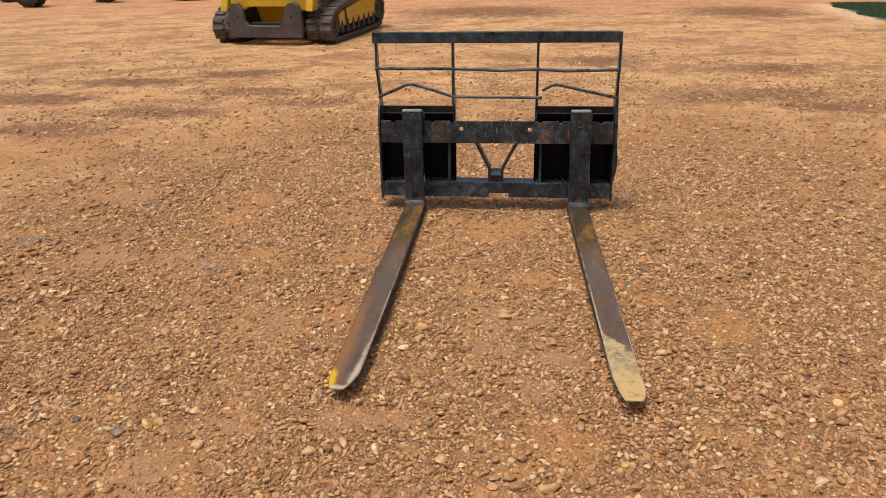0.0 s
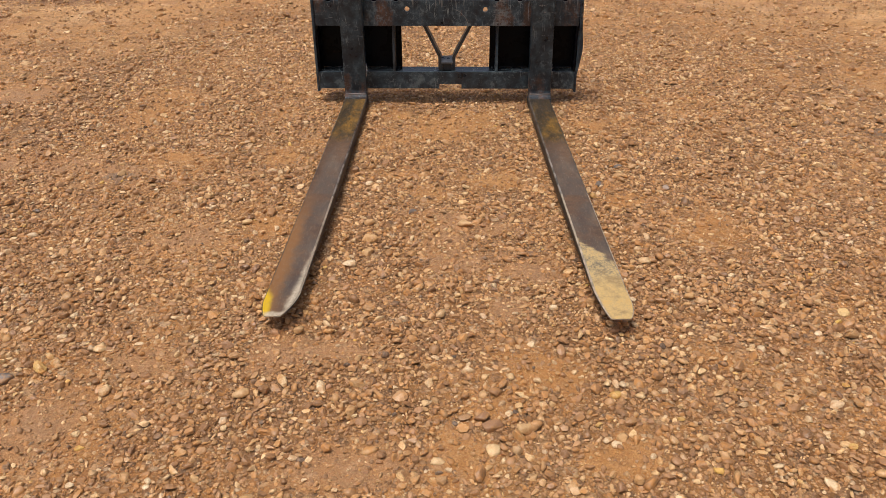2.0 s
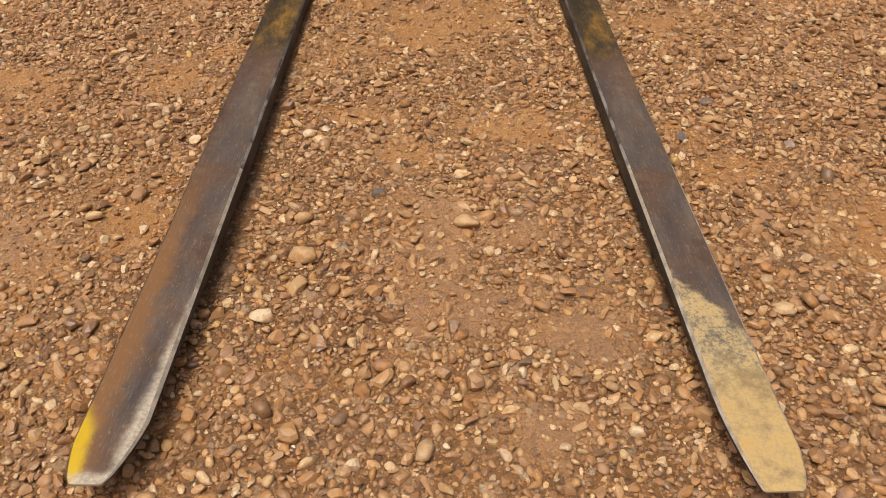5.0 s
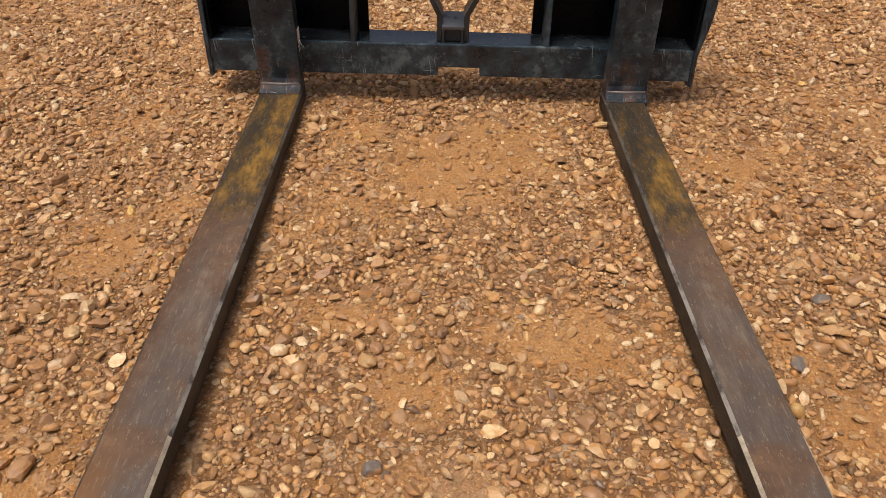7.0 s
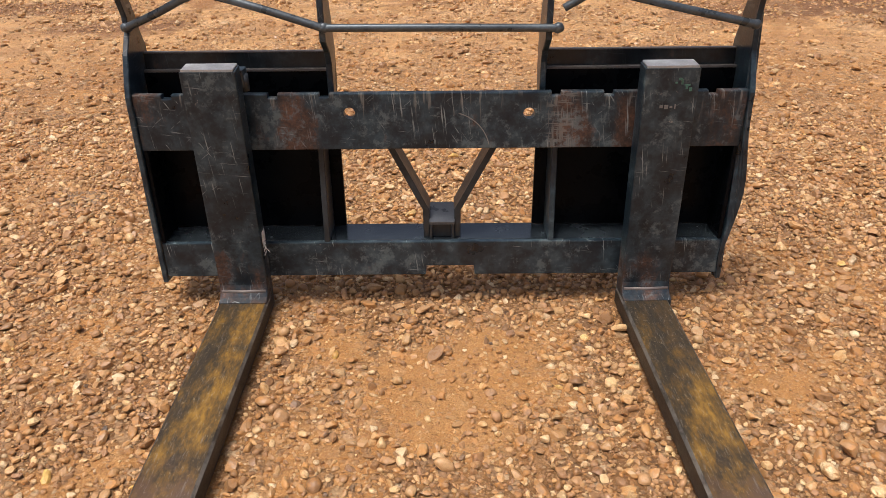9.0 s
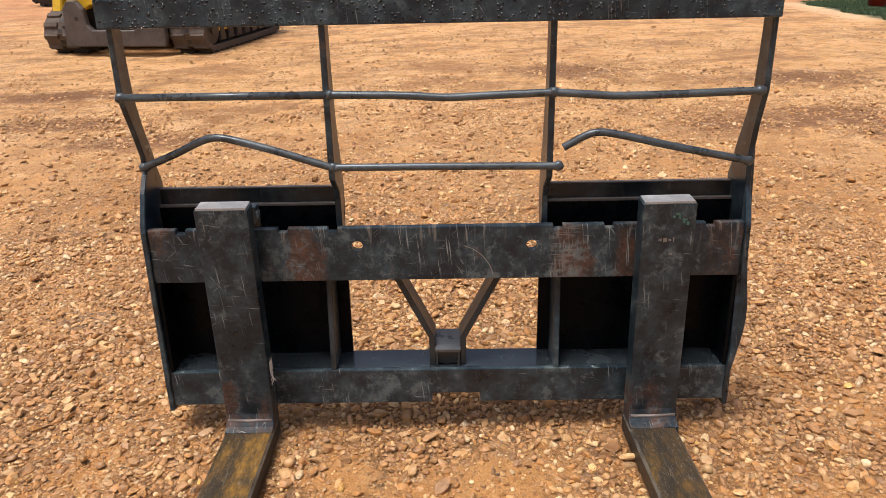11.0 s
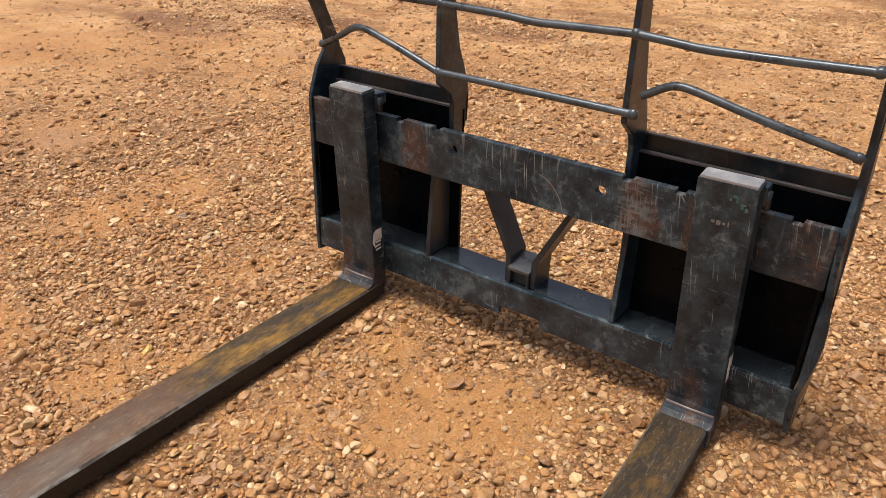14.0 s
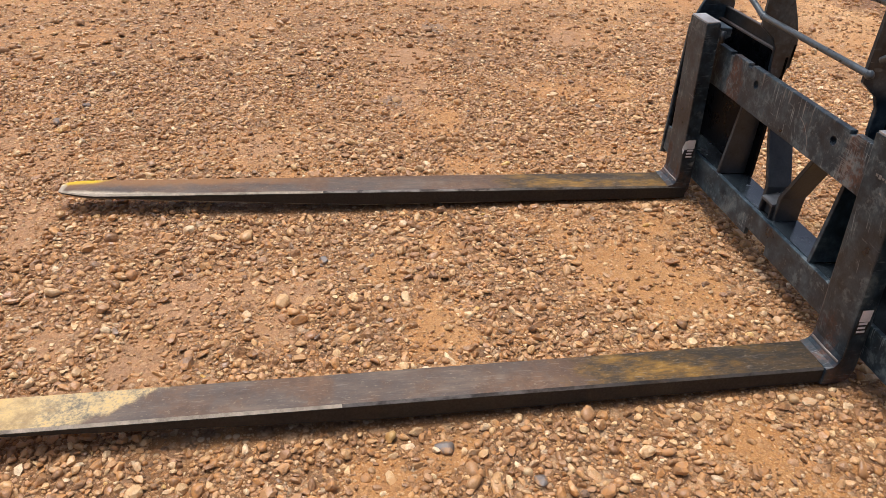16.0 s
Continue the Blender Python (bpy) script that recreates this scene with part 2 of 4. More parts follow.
def painted_steel(name, rust_low=0.56, rust_high=0.68, drops=False, rusty_x=(), wear=0.5, dark=1.0, low_rust=0.0, runs=None, struck=False):
    """Black paint over steel: dull patches, rust where it has gone, rubbed spots, fine pale scratches; runs: the height below which dribbles start."""
    n = Nodes(name)
    co = n.coords()
    x, y, z = n.xyz(co)
    own = n.add("ShaderNodeVectorMath", operation="ADD")
    n.link(co, own.inputs[0])
    n.link(n.math("MULTIPLY", n.add("ShaderNodeObjectInfo").outputs["Random"], 9.0), own.inputs[1])
    co = own.outputs[0]
    big = n.noise(co, 6.0, 5, 0.65)
    mid = n.noise(co, 24.0, 6, 0.70)
    fine = n.noise(co, 150.0, 5, 0.75)
    shades = ((0.36, (0.0042, 0.0100, 0.0165)), (0.47, (0.0125, 0.0240, 0.0345)), (0.57, (0.032, 0.055, 0.070)), (0.68, (0.078, 0.115, 0.132)))
    paint = n.ramp(n.math("ADD", n.math("MULTIPLY", mid, 0.6), n.math("MULTIPLY", big, 0.4)), [(p, tuple(v * dark for v in c)) for p, c in shades])
    rust = n.ramp(n.math("ADD", n.math("MULTIPLY", fine, 0.5), n.math("MULTIPLY", mid, 0.5)), [(0.36, (0.022, 0.015, 0.012)), (0.5, (0.062, 0.035, 0.026)), (0.62, (0.135, 0.066, 0.040))])
    amount = n.math("ADD", n.math("MULTIPLY", n.noise(co, 13.0, 6, 0.7, (1.6, 1.0, 0.75)), 0.55), n.math("MULTIPLY", big, 0.45))
    for cx, half, more in rusty_x:
        near = n.step(n.math("ABSOLUTE", n.math("SUBTRACT", x, cx), 0.0), half * 0.2, half * 1.8, more, 0.0)
        amount = n.math("ADD", amount, near)
    if low_rust:
        amount = n.math("ADD", amount, n.step(z, 0.05, 0.24, low_rust, 0.0))
    worn = n.step(amount, rust_low, rust_high)
    color = n.mix(worn, paint, rust)
    # rubbed, chalky spots
    rub = n.step(n.math("ADD", n.math("MULTIPLY", n.noise(co, 34.0, 7, 0.78), 0.65), n.math("MULTIPLY", big, 0.35)), 0.525, 0.60, 0.0, min(1.0, wear))
    color = n.mix(n.math("MULTIPLY", rub, 0.75), color, (0.125, 0.162, 0.172))
    # scratches of several directions, in flurries
    flurry = n.step(n.noise(co, 10.0, 4, 0.6), 0.46, 0.60)
    lines = None
    for angle, across, along, low in ((6, 420.0, 14.0, 0.69), (-38, 380.0, 22.0, 0.70), (57, 400.0, 20.0, 0.70), (84, 360.0, 11.0, 0.65)):
        line = strokes(n, co, angle, across, along, low, low + 0.05)
        lines = line if lines is None else n.math("MAXIMUM", lines, line)
    color = n.mix(n.math("MULTIPLY", n.math("MULTIPLY", lines, flurry), min(0.85, wear)), color, (0.29, 0.34, 0.34))
    chips = n.math("MULTIPLY", n.step(n.noise(co, 95.0, 4, 0.7), 0.66, 0.70), n.step(big, 0.45, 0.6))
    color = n.mix(n.math("MULTIPLY", chips, min(0.8, wear)), color, (0.26, 0.255, 0.235))
    if runs is not None:
        run = n.noise(co, 1.0, 3.0, 0.6, (95.0, 8.0, 9.0))
        below = n.math("MULTIPLY", n.step(z, runs - 0.075, runs - 0.01), n.step(n.noise(co, 9.0, 3, 0.6), 0.42, 0.56))
        color = n.mix(n.math("MULTIPLY", n.math("MULTIPLY", n.step(run, 0.56, 0.66), below), 0.65), color, (0.23, 0.225, 0.20))
    if struck:
        # one long curved gouge, and a patch scored in both directions
        away = n.math("SQRT", n.math("ADD", n.math("POWER", n.math("SUBTRACT", x, 0.020), 2.0), n.math("POWER", n.math("SUBTRACT", z, 0.352), 2.0)), 0.0)
        arc = n.step(n.math("ABSOLUTE", n.math("SUBTRACT", away, 0.084), 0.0), 0.0004, 0.0013, 1.0, 0.0)
        arc = n.math("MULTIPLY", arc, n.math("MULTIPLY", n.step(x, 0.040, 0.046), n.step(z, 0.366, 0.372)))
        color = n.mix(n.math("MULTIPLY", arc, 0.8), color, (0.30, 0.29, 0.26))
        scored = n.math("MAXIMUM", strokes(n, co, 2, 300.0, 30.0, 0.54, 0.60), strokes(n, co, 88, 260.0, 30.0, 0.54, 0.60))
        scored = n.math("MULTIPLY", scored, n.step(n.math("ABSOLUTE", n.math("SUBTRACT", x, 0.245), 0.0), 0.020, 0.036, 1.0, 0.0))
        color = n.mix(n.math("MULTIPLY", scored, 0.55), color, (0.21, 0.21, 0.195))
    rough = n.math("ADD", n.step(big, 0.3, 0.7, 0.26, 0.44), n.math("MULTIPLY", worn, 0.25))
    nrm = n.bump(fine, 0.22, 0.0012, n.bump(mid, 0.25, 0.0025))
    nrm = n.bump(rub, 0.2, 0.001, nrm)
    if drops:
        vo = n.add("ShaderNodeTexVoronoi")
        vo.inputs["Scale"].default_value = 130.0
        n.link(co, vo.inputs["Vector"])
        bead = n.step(vo.outputs["Distance"], 0.15, 0.42, 1.0, 0.0)
        few = n.step(n.noise(co, 80.0, 2), 0.47, 0.55)
        nrm = n.bump(n.math("MULTIPLY", bead, few), 1.0, 0.004, nrm)
        rough = n.mix(n.math("MULTIPLY", bead, few), rough, (0.08, 0.08, 0.08))
        color = n.mix(n.math("MULTIPLY", n.math("MULTIPLY", bead, few), 0.7), color, (0.004, 0.004, 0.004))
    return n.done(color, rough, nrm, 0.0, 0.5)


def fork_material(name, which):
    """Worn steel tine; x across, y from heel (0) to tip (-1.8), z up, in the tine's own frame."""
    n = Nodes(name)
    co = n.coords()
    x, y, z = n.xyz(co)
    big = n.noise(co, 6.0, 5, 0.65)
    along = n.noise(co, 9.0, 6, 0.7, (2.5, 0.5, 1.0))
    fine = n.noise(co, 170.0, 5, 0.7)
    patch = n.noise(co, 26.0, 6, 0.7)
    steel = n.ramp(along, [(0.3, (0.055, 0.044, 0.038)), (0.5, (0.105, 0.081, 0.064)), (0.7, (0.19, 0.140, 0.100))])
    rusty = n.ramp(patch, [(0.3, (0.070, 0.041, 0.026)), (0.6, (0.160, 0.088, 0.046)), (0.8, (0.25, 0.14, 0.066))])
    smear = n.noise(co, 11.0, 7, 0.75, (2.2, 0.8, 1.0))
    ochre = n.ramp(smear, [(0.36, (0.024, 0.021, 0.016)), (0.47, (0.050, 0.036, 0.018)), (0.57, (0.17, 0.095, 0.020)), (0.68, (0.34, 0.185, 0.028))])
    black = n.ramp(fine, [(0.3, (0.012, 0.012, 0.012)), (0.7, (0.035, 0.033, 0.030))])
    pale = n.ramp(fine, [(0.3, (0.28, 0.23, 0.16)), (0.6, (0.55, 0.48, 0.36))])
    wob = n.math("MULTIPLY", n.math("SUBTRACT", patch, 0.5), 0.35)
    yy = n.math("ADD", y, wob)
    color = n.mix(n.step(big, 0.42, 0.58, 0.0, 0.75), steel, rusty)
    if which == "one":
        color = n.mix(n.step(n.math("ADD", x, n.math("MULTIPLY", wob, 0.12)), -0.048, -0.010, 0.85, 0.0), color, rusty)
        color = n.mix(n.math("MULTIPLY", n.step(yy, -1.35, -1.0, 0.8, 0.0), n.step(n.math("ADD", x, n.math("MULTIPLY", wob, 0.2)), -0.030, 0.004, 1.0, 0.0)), color, (0.26, 0.125, 0.042))
        color = n.mix(n.step(yy, -0.60, -0.48, 0.0, 0.92), color, ochre)
        color = n.mix(n.step(n.math("ADD", n.math("ADD", n.math("MULTIPLY", y, -0.5), n.math("MULTIPLY", x, 6.0)), n.math("MULTIPLY", wob, 0.4)), 0.92, 1.03), color, pale)
        end = n.math("ADD", n.math("MULTIPLY", y, -1.0), n.math("MULTIPLY", wob, 0.10))
        tip = n.math("ADD", end, n.math("MULTIPLY", x, -1.5))
        color = n.mix(n.math("MULTIPLY", n.step(tip, 1.735, 1.78), n.step(n.math("ADD", x, n.math("MULTIPLY", wob, 0.10)), -0.034, -0.016, 1.0, 0.0)), color, (0.64, 0.42, 0.012))
        color = n.mix(n.math("MULTIPLY", n.step(end, 1.778, 1.790, 0.0, 0.9), n.step(x, -0.040, -0.025, 0.4, 1.0)), color, pale)
    else:
        color = n.mix(n.step(yy, -0.62, -0.50, 0.0, 0.92), color, ochre)
        color = n.mix(n.math("MULTIPLY", n.step(yy, -0.42, -0.15, 0.0, 0.75), n.step(big, 0.4, 0.55)), color, black)
        edge = n.math("ADD", n.math("MULTIPLY", y, -1.0), n.math("ADD", n.math("MULTIPLY", x, -1.6), n.math("MULTIPLY", wob, 0.35)))
        coat = n.ramp(n.math("ADD", n.math("MULTIPLY", patch, 0.5), n.math("MULTIPLY", fine, 0.5)),
                      [(0.38, (0.11, 0.10, 0.08)), (0.46, (0.27, 0.220, 0.13)), (0.54, (0.54, 0.40, 0.19)), (0.65, (0.62, 0.41, 0.13))])
        plainer = n.ramp(patch, [(0.36, (0.40, 0.27, 0.11)), (0.46, (0.55, 0.38, 0.15)), (0.56, (0.62, 0.43, 0.17)), (0.66, (0.64, 0.39, 0.10))])
        coat = n.mix(n.step(n.math("ADD", y, wob), -1.66, -1.56, 0.70, 0.0), coat, plainer)
        color = n.mix(n.step(edge, 1.425, 1.455), color, coat)
    # side faces go near black by their normal: their shade is put into the colour
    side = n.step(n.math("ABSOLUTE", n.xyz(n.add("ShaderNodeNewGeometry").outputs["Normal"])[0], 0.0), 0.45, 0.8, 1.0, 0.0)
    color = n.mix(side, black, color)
    top = n.math("MULTIPLY", side, 1.0)
    scr = n.noise(co, 50.0, 4, 0.75, (7.0, 0.6, 1.0))
    color = n.mix(n.math("MULTIPLY", top, n.step(scr, 0.57, 0.66, 0.0, 0.4)), color, (0.26, 0.24, 0.21))
    speck = n.noise(co, 120.0, 5, 0.8, (1.6, 0.7, 1.0))
    color = n.mix(n.math("MULTIPLY", n.step(speck, 0.58, 0.66, 0.0, 0.5), side), color, (0.36, 0.30, 0.20))
    # rubbed corners, broken by dirt, with the light they catch painted in
    facing = n.math("ABSOLUTE", n.xyz(n.add("ShaderNodeNewGeometry").outputs["Normal"])[0], 0.0)
    corner = n.math("MULTIPLY", n.step(facing, 0.30, 0.50), n.step(facing, 0.82, 0.95, 1.0, 0.0))
    corner = n.math("MULTIPLY", corner, n.step(n.noise(co, 22.0, 6, 0.75, (1.0, 0.5, 1.0)), 0.40, 0.58, 0.10, 0.9))
    corner = n.math("MULTIPLY", corner, n.step(x, -0.01, 0.01, 0.15, 1.0) if which == "one" else n.step(x, -0.01, 0.01, 1.0, 0.45))
    color = n.mix(n.math("MULTIPLY", corner, n.step(y, -0.75, -0.45, 1.0, 0.35)), color, (0.34, 0.315, 0.275))
    return n.done(color, n.step(along, 0.3, 0.7, 0.38, 0.60), n.bump(fine, 0.35, 0.0015), 0.05, 0.32)


M_GROUND = ground_material()
M_STONE = stone_material()
M_BLACK = painted_steel("black_painted_steel", 0.62, 0.72, wear=0.2)
# black paint taken darker still: the shade inside the pockets is in this colour
M_INSIDE = plain("recess_shaded_black", (0.0026, 0.0036, 0.0050), 0.30, 0.0, 0.5, 14.0, 0.08)
M_SHELF = plain("wet_black_shelf", (0.022, 0.030, 0.036), 0.20, 0.0, 0.45, 14.0, 1.0)
# worn grey, lightened and blued for the sky reflected on the cap
M_BLOCK = plain("worn_block_sky_sheen", (0.070, 0.078, 0.085), 0.35, 0.2, 0.5, 30.0, 0.8)
M_LOWER = painted_steel("worn_black_bar", 0.60, 0.72, wear=0.9)
M_LIP = painted_steel("rust_stained_lip", 0.55, 0.70, wear=0.1, dark=0.35)
# pale grey of the strips that draw the highlight along the plate edges
M_EDGE = plain("plate_edge_highlight", (0.13, 0.12, 0.115), 0.45, 0.2, 0.4, 30.0)
M_HEEL = plain("rubbed_heel_steel", (0.19, 0.165, 0.15), 0.45, 0.3, 0.35, 40.0)
M_BEAM = painted_steel("worn_black_beam", 0.58, 0.68, rusty_x=((-0.57, 0.05, 0.12), (-0.29, 0.06, 0.11), (0.265, 0.04, 0.15), (0.37, 0.03, 0.17), (0.47, 0.06, 0.07), (0.57, 0.04, 0.12), (-0.44, 0.06, 0.06)), wear=0.9, runs=0.474, struck=True)
M_RAIL = painted_steel("wet_black_rail", 0.66, 0.74, drops=True)
M_SHANK = painted_steel("worn_fork_shank", 0.59, 0.72, wear=0.8, low_rust=0.15)
M_POST = plain("brown_worn_steel", (0.034, 0.041, 0.046), 0.42, 0.2, 0.5, 18.0)
M_UPRIGHT = painted_steel("worn_upright", 0.55, 0.70, wear=0.35, dark=1.15)
M_ROD = plain("dull_grey_rod", (0.085, 0.104, 0.117), 0.33, 0.4, 0.5, 25.0)
M_BARE = plain("sky_bright_steel", (0.46, 0.47, 0.47), 0.42, 0.6, 0.35, 40.0)
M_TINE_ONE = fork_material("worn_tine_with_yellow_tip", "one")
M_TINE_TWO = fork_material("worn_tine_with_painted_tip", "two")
M_RIM = plain("rubbed_tip_edge", (0.42, 0.36, 0.27), 0.55, 0.1, 0.55, 45.0)
M_WHITE = plain("label_white", (0.86, 0.86, 0.85), 0.5, 0.0, 0.15, 60.0)
M_INK = plain("label_ink", (0.02, 0.02, 0.02), 0.5, 0.0, 0.2, 60.0)
M_YELLOW = plain("machine_yellow", (0.62, 0.40, 0.02), 0.45, 0.0, 0.25, 3.0)
M_RUBBER = plain("dusty_rubber", (0.090, 0.072, 0.060), 0.8, 0.0, 0.4, 9.0)
M_DARK = plain("grimy_dark_steel", (0.030, 0.026, 0.025), 0.6, 0.1, 0.5, 6.0)
M_PLATE = plain("grimy_grey_plate", (0.085, 0.078, 0.078), 0.5, 0.2, 0.55, 5.0)
M_GLASS = plain("dark_cab_glass", (0.012, 0.014, 0.015), 0.12, 0.0, 0.1, 3.0)
M_TYRE = plain("black_tyre_rubber", (0.026, 0.023, 0.022), 0.75, 0.0, 0.5, 9.0)
M_GRASS = plain("short_grass", (0.060, 0.105, 0.048), 0.8, 0.0, 0.5, 14.0)
M_RED = plain("red_plastic", (0.45, 0.03, 0.02), 0.45, 0.0, 0.2, 8.0)
M_MARK = plain("pale_paint_marks", (0.17, 0.17, 0.16), 0.6, 0.0, 0.4, 80.0)
M_TEAL = plain("chipped_green_primer", (0.06, 0.16, 0.13), 0.6, 0.0, 0.5, 80.0)


# ---- small building helpers ----
def part(name, bm, material, parent=None, label="", smooth=False):
    """Links a bmesh as one mesh object under a thing or a part."""
    me = bpy.data.meshes.new(name)
    bmesh.ops.recalc_face_normals(bm, faces=bm.faces)
    bm.to_mesh(me)
    bm.free()
    me.materials.append(material)
    if smooth:
        for p in me.polygons:
            p.use_smooth = True
    ob = new(name, me)
    ob.parent = parent
    return tagged(ob, label)


def thing(name, label, category, m=None, group="", kind=""):
    ob = new(name)
    ob.empty_display_size = 0.1
    if m is not None:
        ob.matrix_world = m
    return tagged(ob, label, category, group, kind)


def box(bm, lo, hi, bevel=0.0):
    verts = [bm.verts.new((x, y, z)) for x in (lo[0], hi[0]) for y in (lo[1], hi[1]) for z in (lo[2], hi[2])]
    for f in ((0, 1, 3, 2), (4, 6, 7, 5), (0, 4, 5, 1), (2, 3, 7, 6), (0, 2, 6, 4), (1, 5, 7, 3)):
        bm.faces.new([verts[i] for i in f])
    if bevel:
        edges = {e for v in verts for e in v.link_edges}
        bmesh.ops.bevel(bm, geom=list(edges), offset=bevel, segments=2, profile=0.6, affect="EDGES")


def prism(bm, outline, axis, a, b, bevel=0.0, segments=2):
    """Extrudes a closed outline along an axis from a to b."""
    def at(p, d):
        return {"x": (d, p[0], p[1]), "y": (p[0], d, p[1]), "z": (p[0], p[1], d)}[axis]
    one = [bm.verts.new(at(p, a)) for p in outline]
    two = [bm.verts.new(at(p, b)) for p in outline]
    faces = [bm.faces.new(one), bm.faces.new(two[::-1])]
    for i in range(len(outline)):
        j = (i + 1) % len(outline)
        faces.append(bm.faces.new((one[i], two[i], two[j], one[j])))
    bmesh.ops.recalc_face_normals(bm, faces=faces)
    if bevel:
        edges = list({e for f in faces[:2] for e in f.edges})
        bmesh.ops.bevel(bm, geom=edges, offset=bevel, segments=segments, profile=0.6, affect="EDGES")


def tube(bm, points, radius, sides=12, caps=True):
    """A round bar through points, mitred at the bends."""
    pts = [Vector(p) for p in points]
    rings = []
    for i, p in enumerate(pts):
        ways = [(pts[j + 1] - pts[j]).normalized() for j in (i - 1, i) if 0 <= j < len(pts) - 1]
        way = sum(ways, Vector()).normalized()
        side = way.cross(Vector((0, 0, 1)) if abs(way.z) < 0.9 else Vector((0, 1, 0))).normalized()
        up = side.cross(way)
        rings.append([bm.verts.new(p + radius * (math.cos(2 * math.pi * k / sides) * side + math.sin(2 * math.pi * k / sides) * up)) for k in range(sides)])
    for r, s in zip(rings, rings[1:]):
        for k in range(sides):
            bm.faces.new((r[k], r[(k + 1) % sides], s[(k + 1) % sides], s[k]))
    if caps:
        bm.faces.new(rings[0][::-1]), bm.faces.new(rings[-1])


def rounded(points, rounds=2):
    """Smooths an open line of points by cutting its corners."""
    pts = [Vector(p) for p in points]
    for _ in range(rounds):
        out = [pts[0]]
        for a, b in zip(pts, pts[1:]):
            out += [a.lerp(b, 0.2), a.lerp(b, 0.8)]
        pts = out + [pts[-1]]
    return pts


def blob(bm, centre, size, seed=0):
    """An uneven bead of weld."""
    rng = random.Random(seed)
    made = bmesh.ops.create_icosphere(bm, subdivisions=2, radius=1.0)["verts"]
    for v in made:
        k = 1 + rng.uniform(-0.12, 0.12)
        v.co = Vector((v.co.x * size[0] * k, v.co.y * size[1] * k, v.co.z * size[2] * k)) + Vector(centre)


# ---- ground ----
def fbm(x, y, scale, seed, octaves=4):
    """Smooth value noise on arrays, about 0 to 1."""
    total, amp, norm = np.zeros_like(x), 1.0, 0.0
    for o in range(octaves):
        rng = np.random.RandomState(seed * 17 + o)
        table = rng.rand(256, 256)
        u, v = x * scale * 2**o + 37.3 * o, y * scale * 2**o + 11.9 * o
        iu, iv = np.floor(u).astype(int), np.floor(v).astype(int)
        fu, fv = u - iu, v - iv
        fu, fv = fu * fu * (3 - 2 * fu), fv * fv * (3 - 2 * fv)
        g = lambda a, b: table[(iu + a) % 256, (iv + b) % 256]
        total += amp * ((g(0, 0) * (1 - fu) + g(1, 0) * fu) * (1 - fv) + (g(0, 1) * (1 - fu) + g(1, 1) * fu) * fv)
        norm, amp = norm + amp, amp * 0.5
    return total / norm


# bare orange clay between the stones: x, y, half widths
BARE = [(0.00, -0.30, 0.24, 0.16), (0.12, -0.20, 0.16, 0.10), (-0.22, -0.15, 0.11, 0.08), (0.05, -0.43, 0.14, 0.08), (0.22, -0.86, 0.14, 0.08), (-0.04, -0.98, 0.06, 0.06),
        (-0.65, -0.65, 0.09, 0.10), (-0.57, -0.50, 0.05, 0.05), (-0.57, -1.23, 0.06, 0.08), (0.66, -1.04, 0.08, 0.08), (0.60, -0.90, 0.06, 0.05), (-0.18, -0.80, 0.09, 0.05),
        (-1.32, -0.20, 0.12, 0.14), (-1.38, 0.10, 0.14, 0.10), (-1.10, -0.68, 0.12, 0.09), (0.31, -1.99, 0.10, 0.06), (0.16, -2.10, 0.08, 0.05), (0.75, -1.95, 0.08, 0.06),
        (0.08, -2.27, 0.07, 0.08), (0.42, -2.28, 0.09, 0.06), (0.90, -1.26, 0.10, 0.16), (0.64, -0.30, 0.08, 0.06)]
# bare greyer silt, washed smooth: x, y, half widths
SILT = [(0.03, -1.21, 0.10, 0.07), (0.02, -1.33, 0.10, 0.08), (0.06, -1.46, 0.12, 0.08), (0.19, -1.25, 0.07, 0.05), (0.28, -1.51, 0.08, 0.06), (0.19, -1.70, 0.09, 0.05),
        (-0.30, -1.92, 0.15, 0.08), (-0.16, -2.31, 0.13, 0.07), (-1.48, -0.75, 0.15, 0.09), (-1.24, -0.84, 0.12, 0.09), (-0.41, -1.95, 0.09, 0.06), (-1.79, -0.74, 0.18, 0.12),
        (-0.82, -1.32, 0.11, 0.09), (-0.89, -2.21, 0.10, 0.11), (-0.74, -1.97, 0.08, 0.06), (-2.1, 0.1, 0.16, 0.13)]


def patches(spots, x, y):
    """How deep a place lies in the nearest of the patches, with ragged borders, 0 to 1."""
    u, v = x + 0.09 * (fbm(x, y, 9.0, 33) - 0.5), y + 0.09 * (fbm(x, y, 9.0, 35) - 0.5)
    most = np.zeros_like(x)
    for bx, by, rx, ry in spots:
        most = np.maximum(most, np.exp(-(((u - bx) / rx) ** 2 + ((v - by) / ry) ** 2)))
    ragged = 0.55 + 0.9 * (fbm(x, y, 14.0, 31, 4) - 0.1)
    return np.clip(most * 1.45 * ragged, 0.0, 1.0)


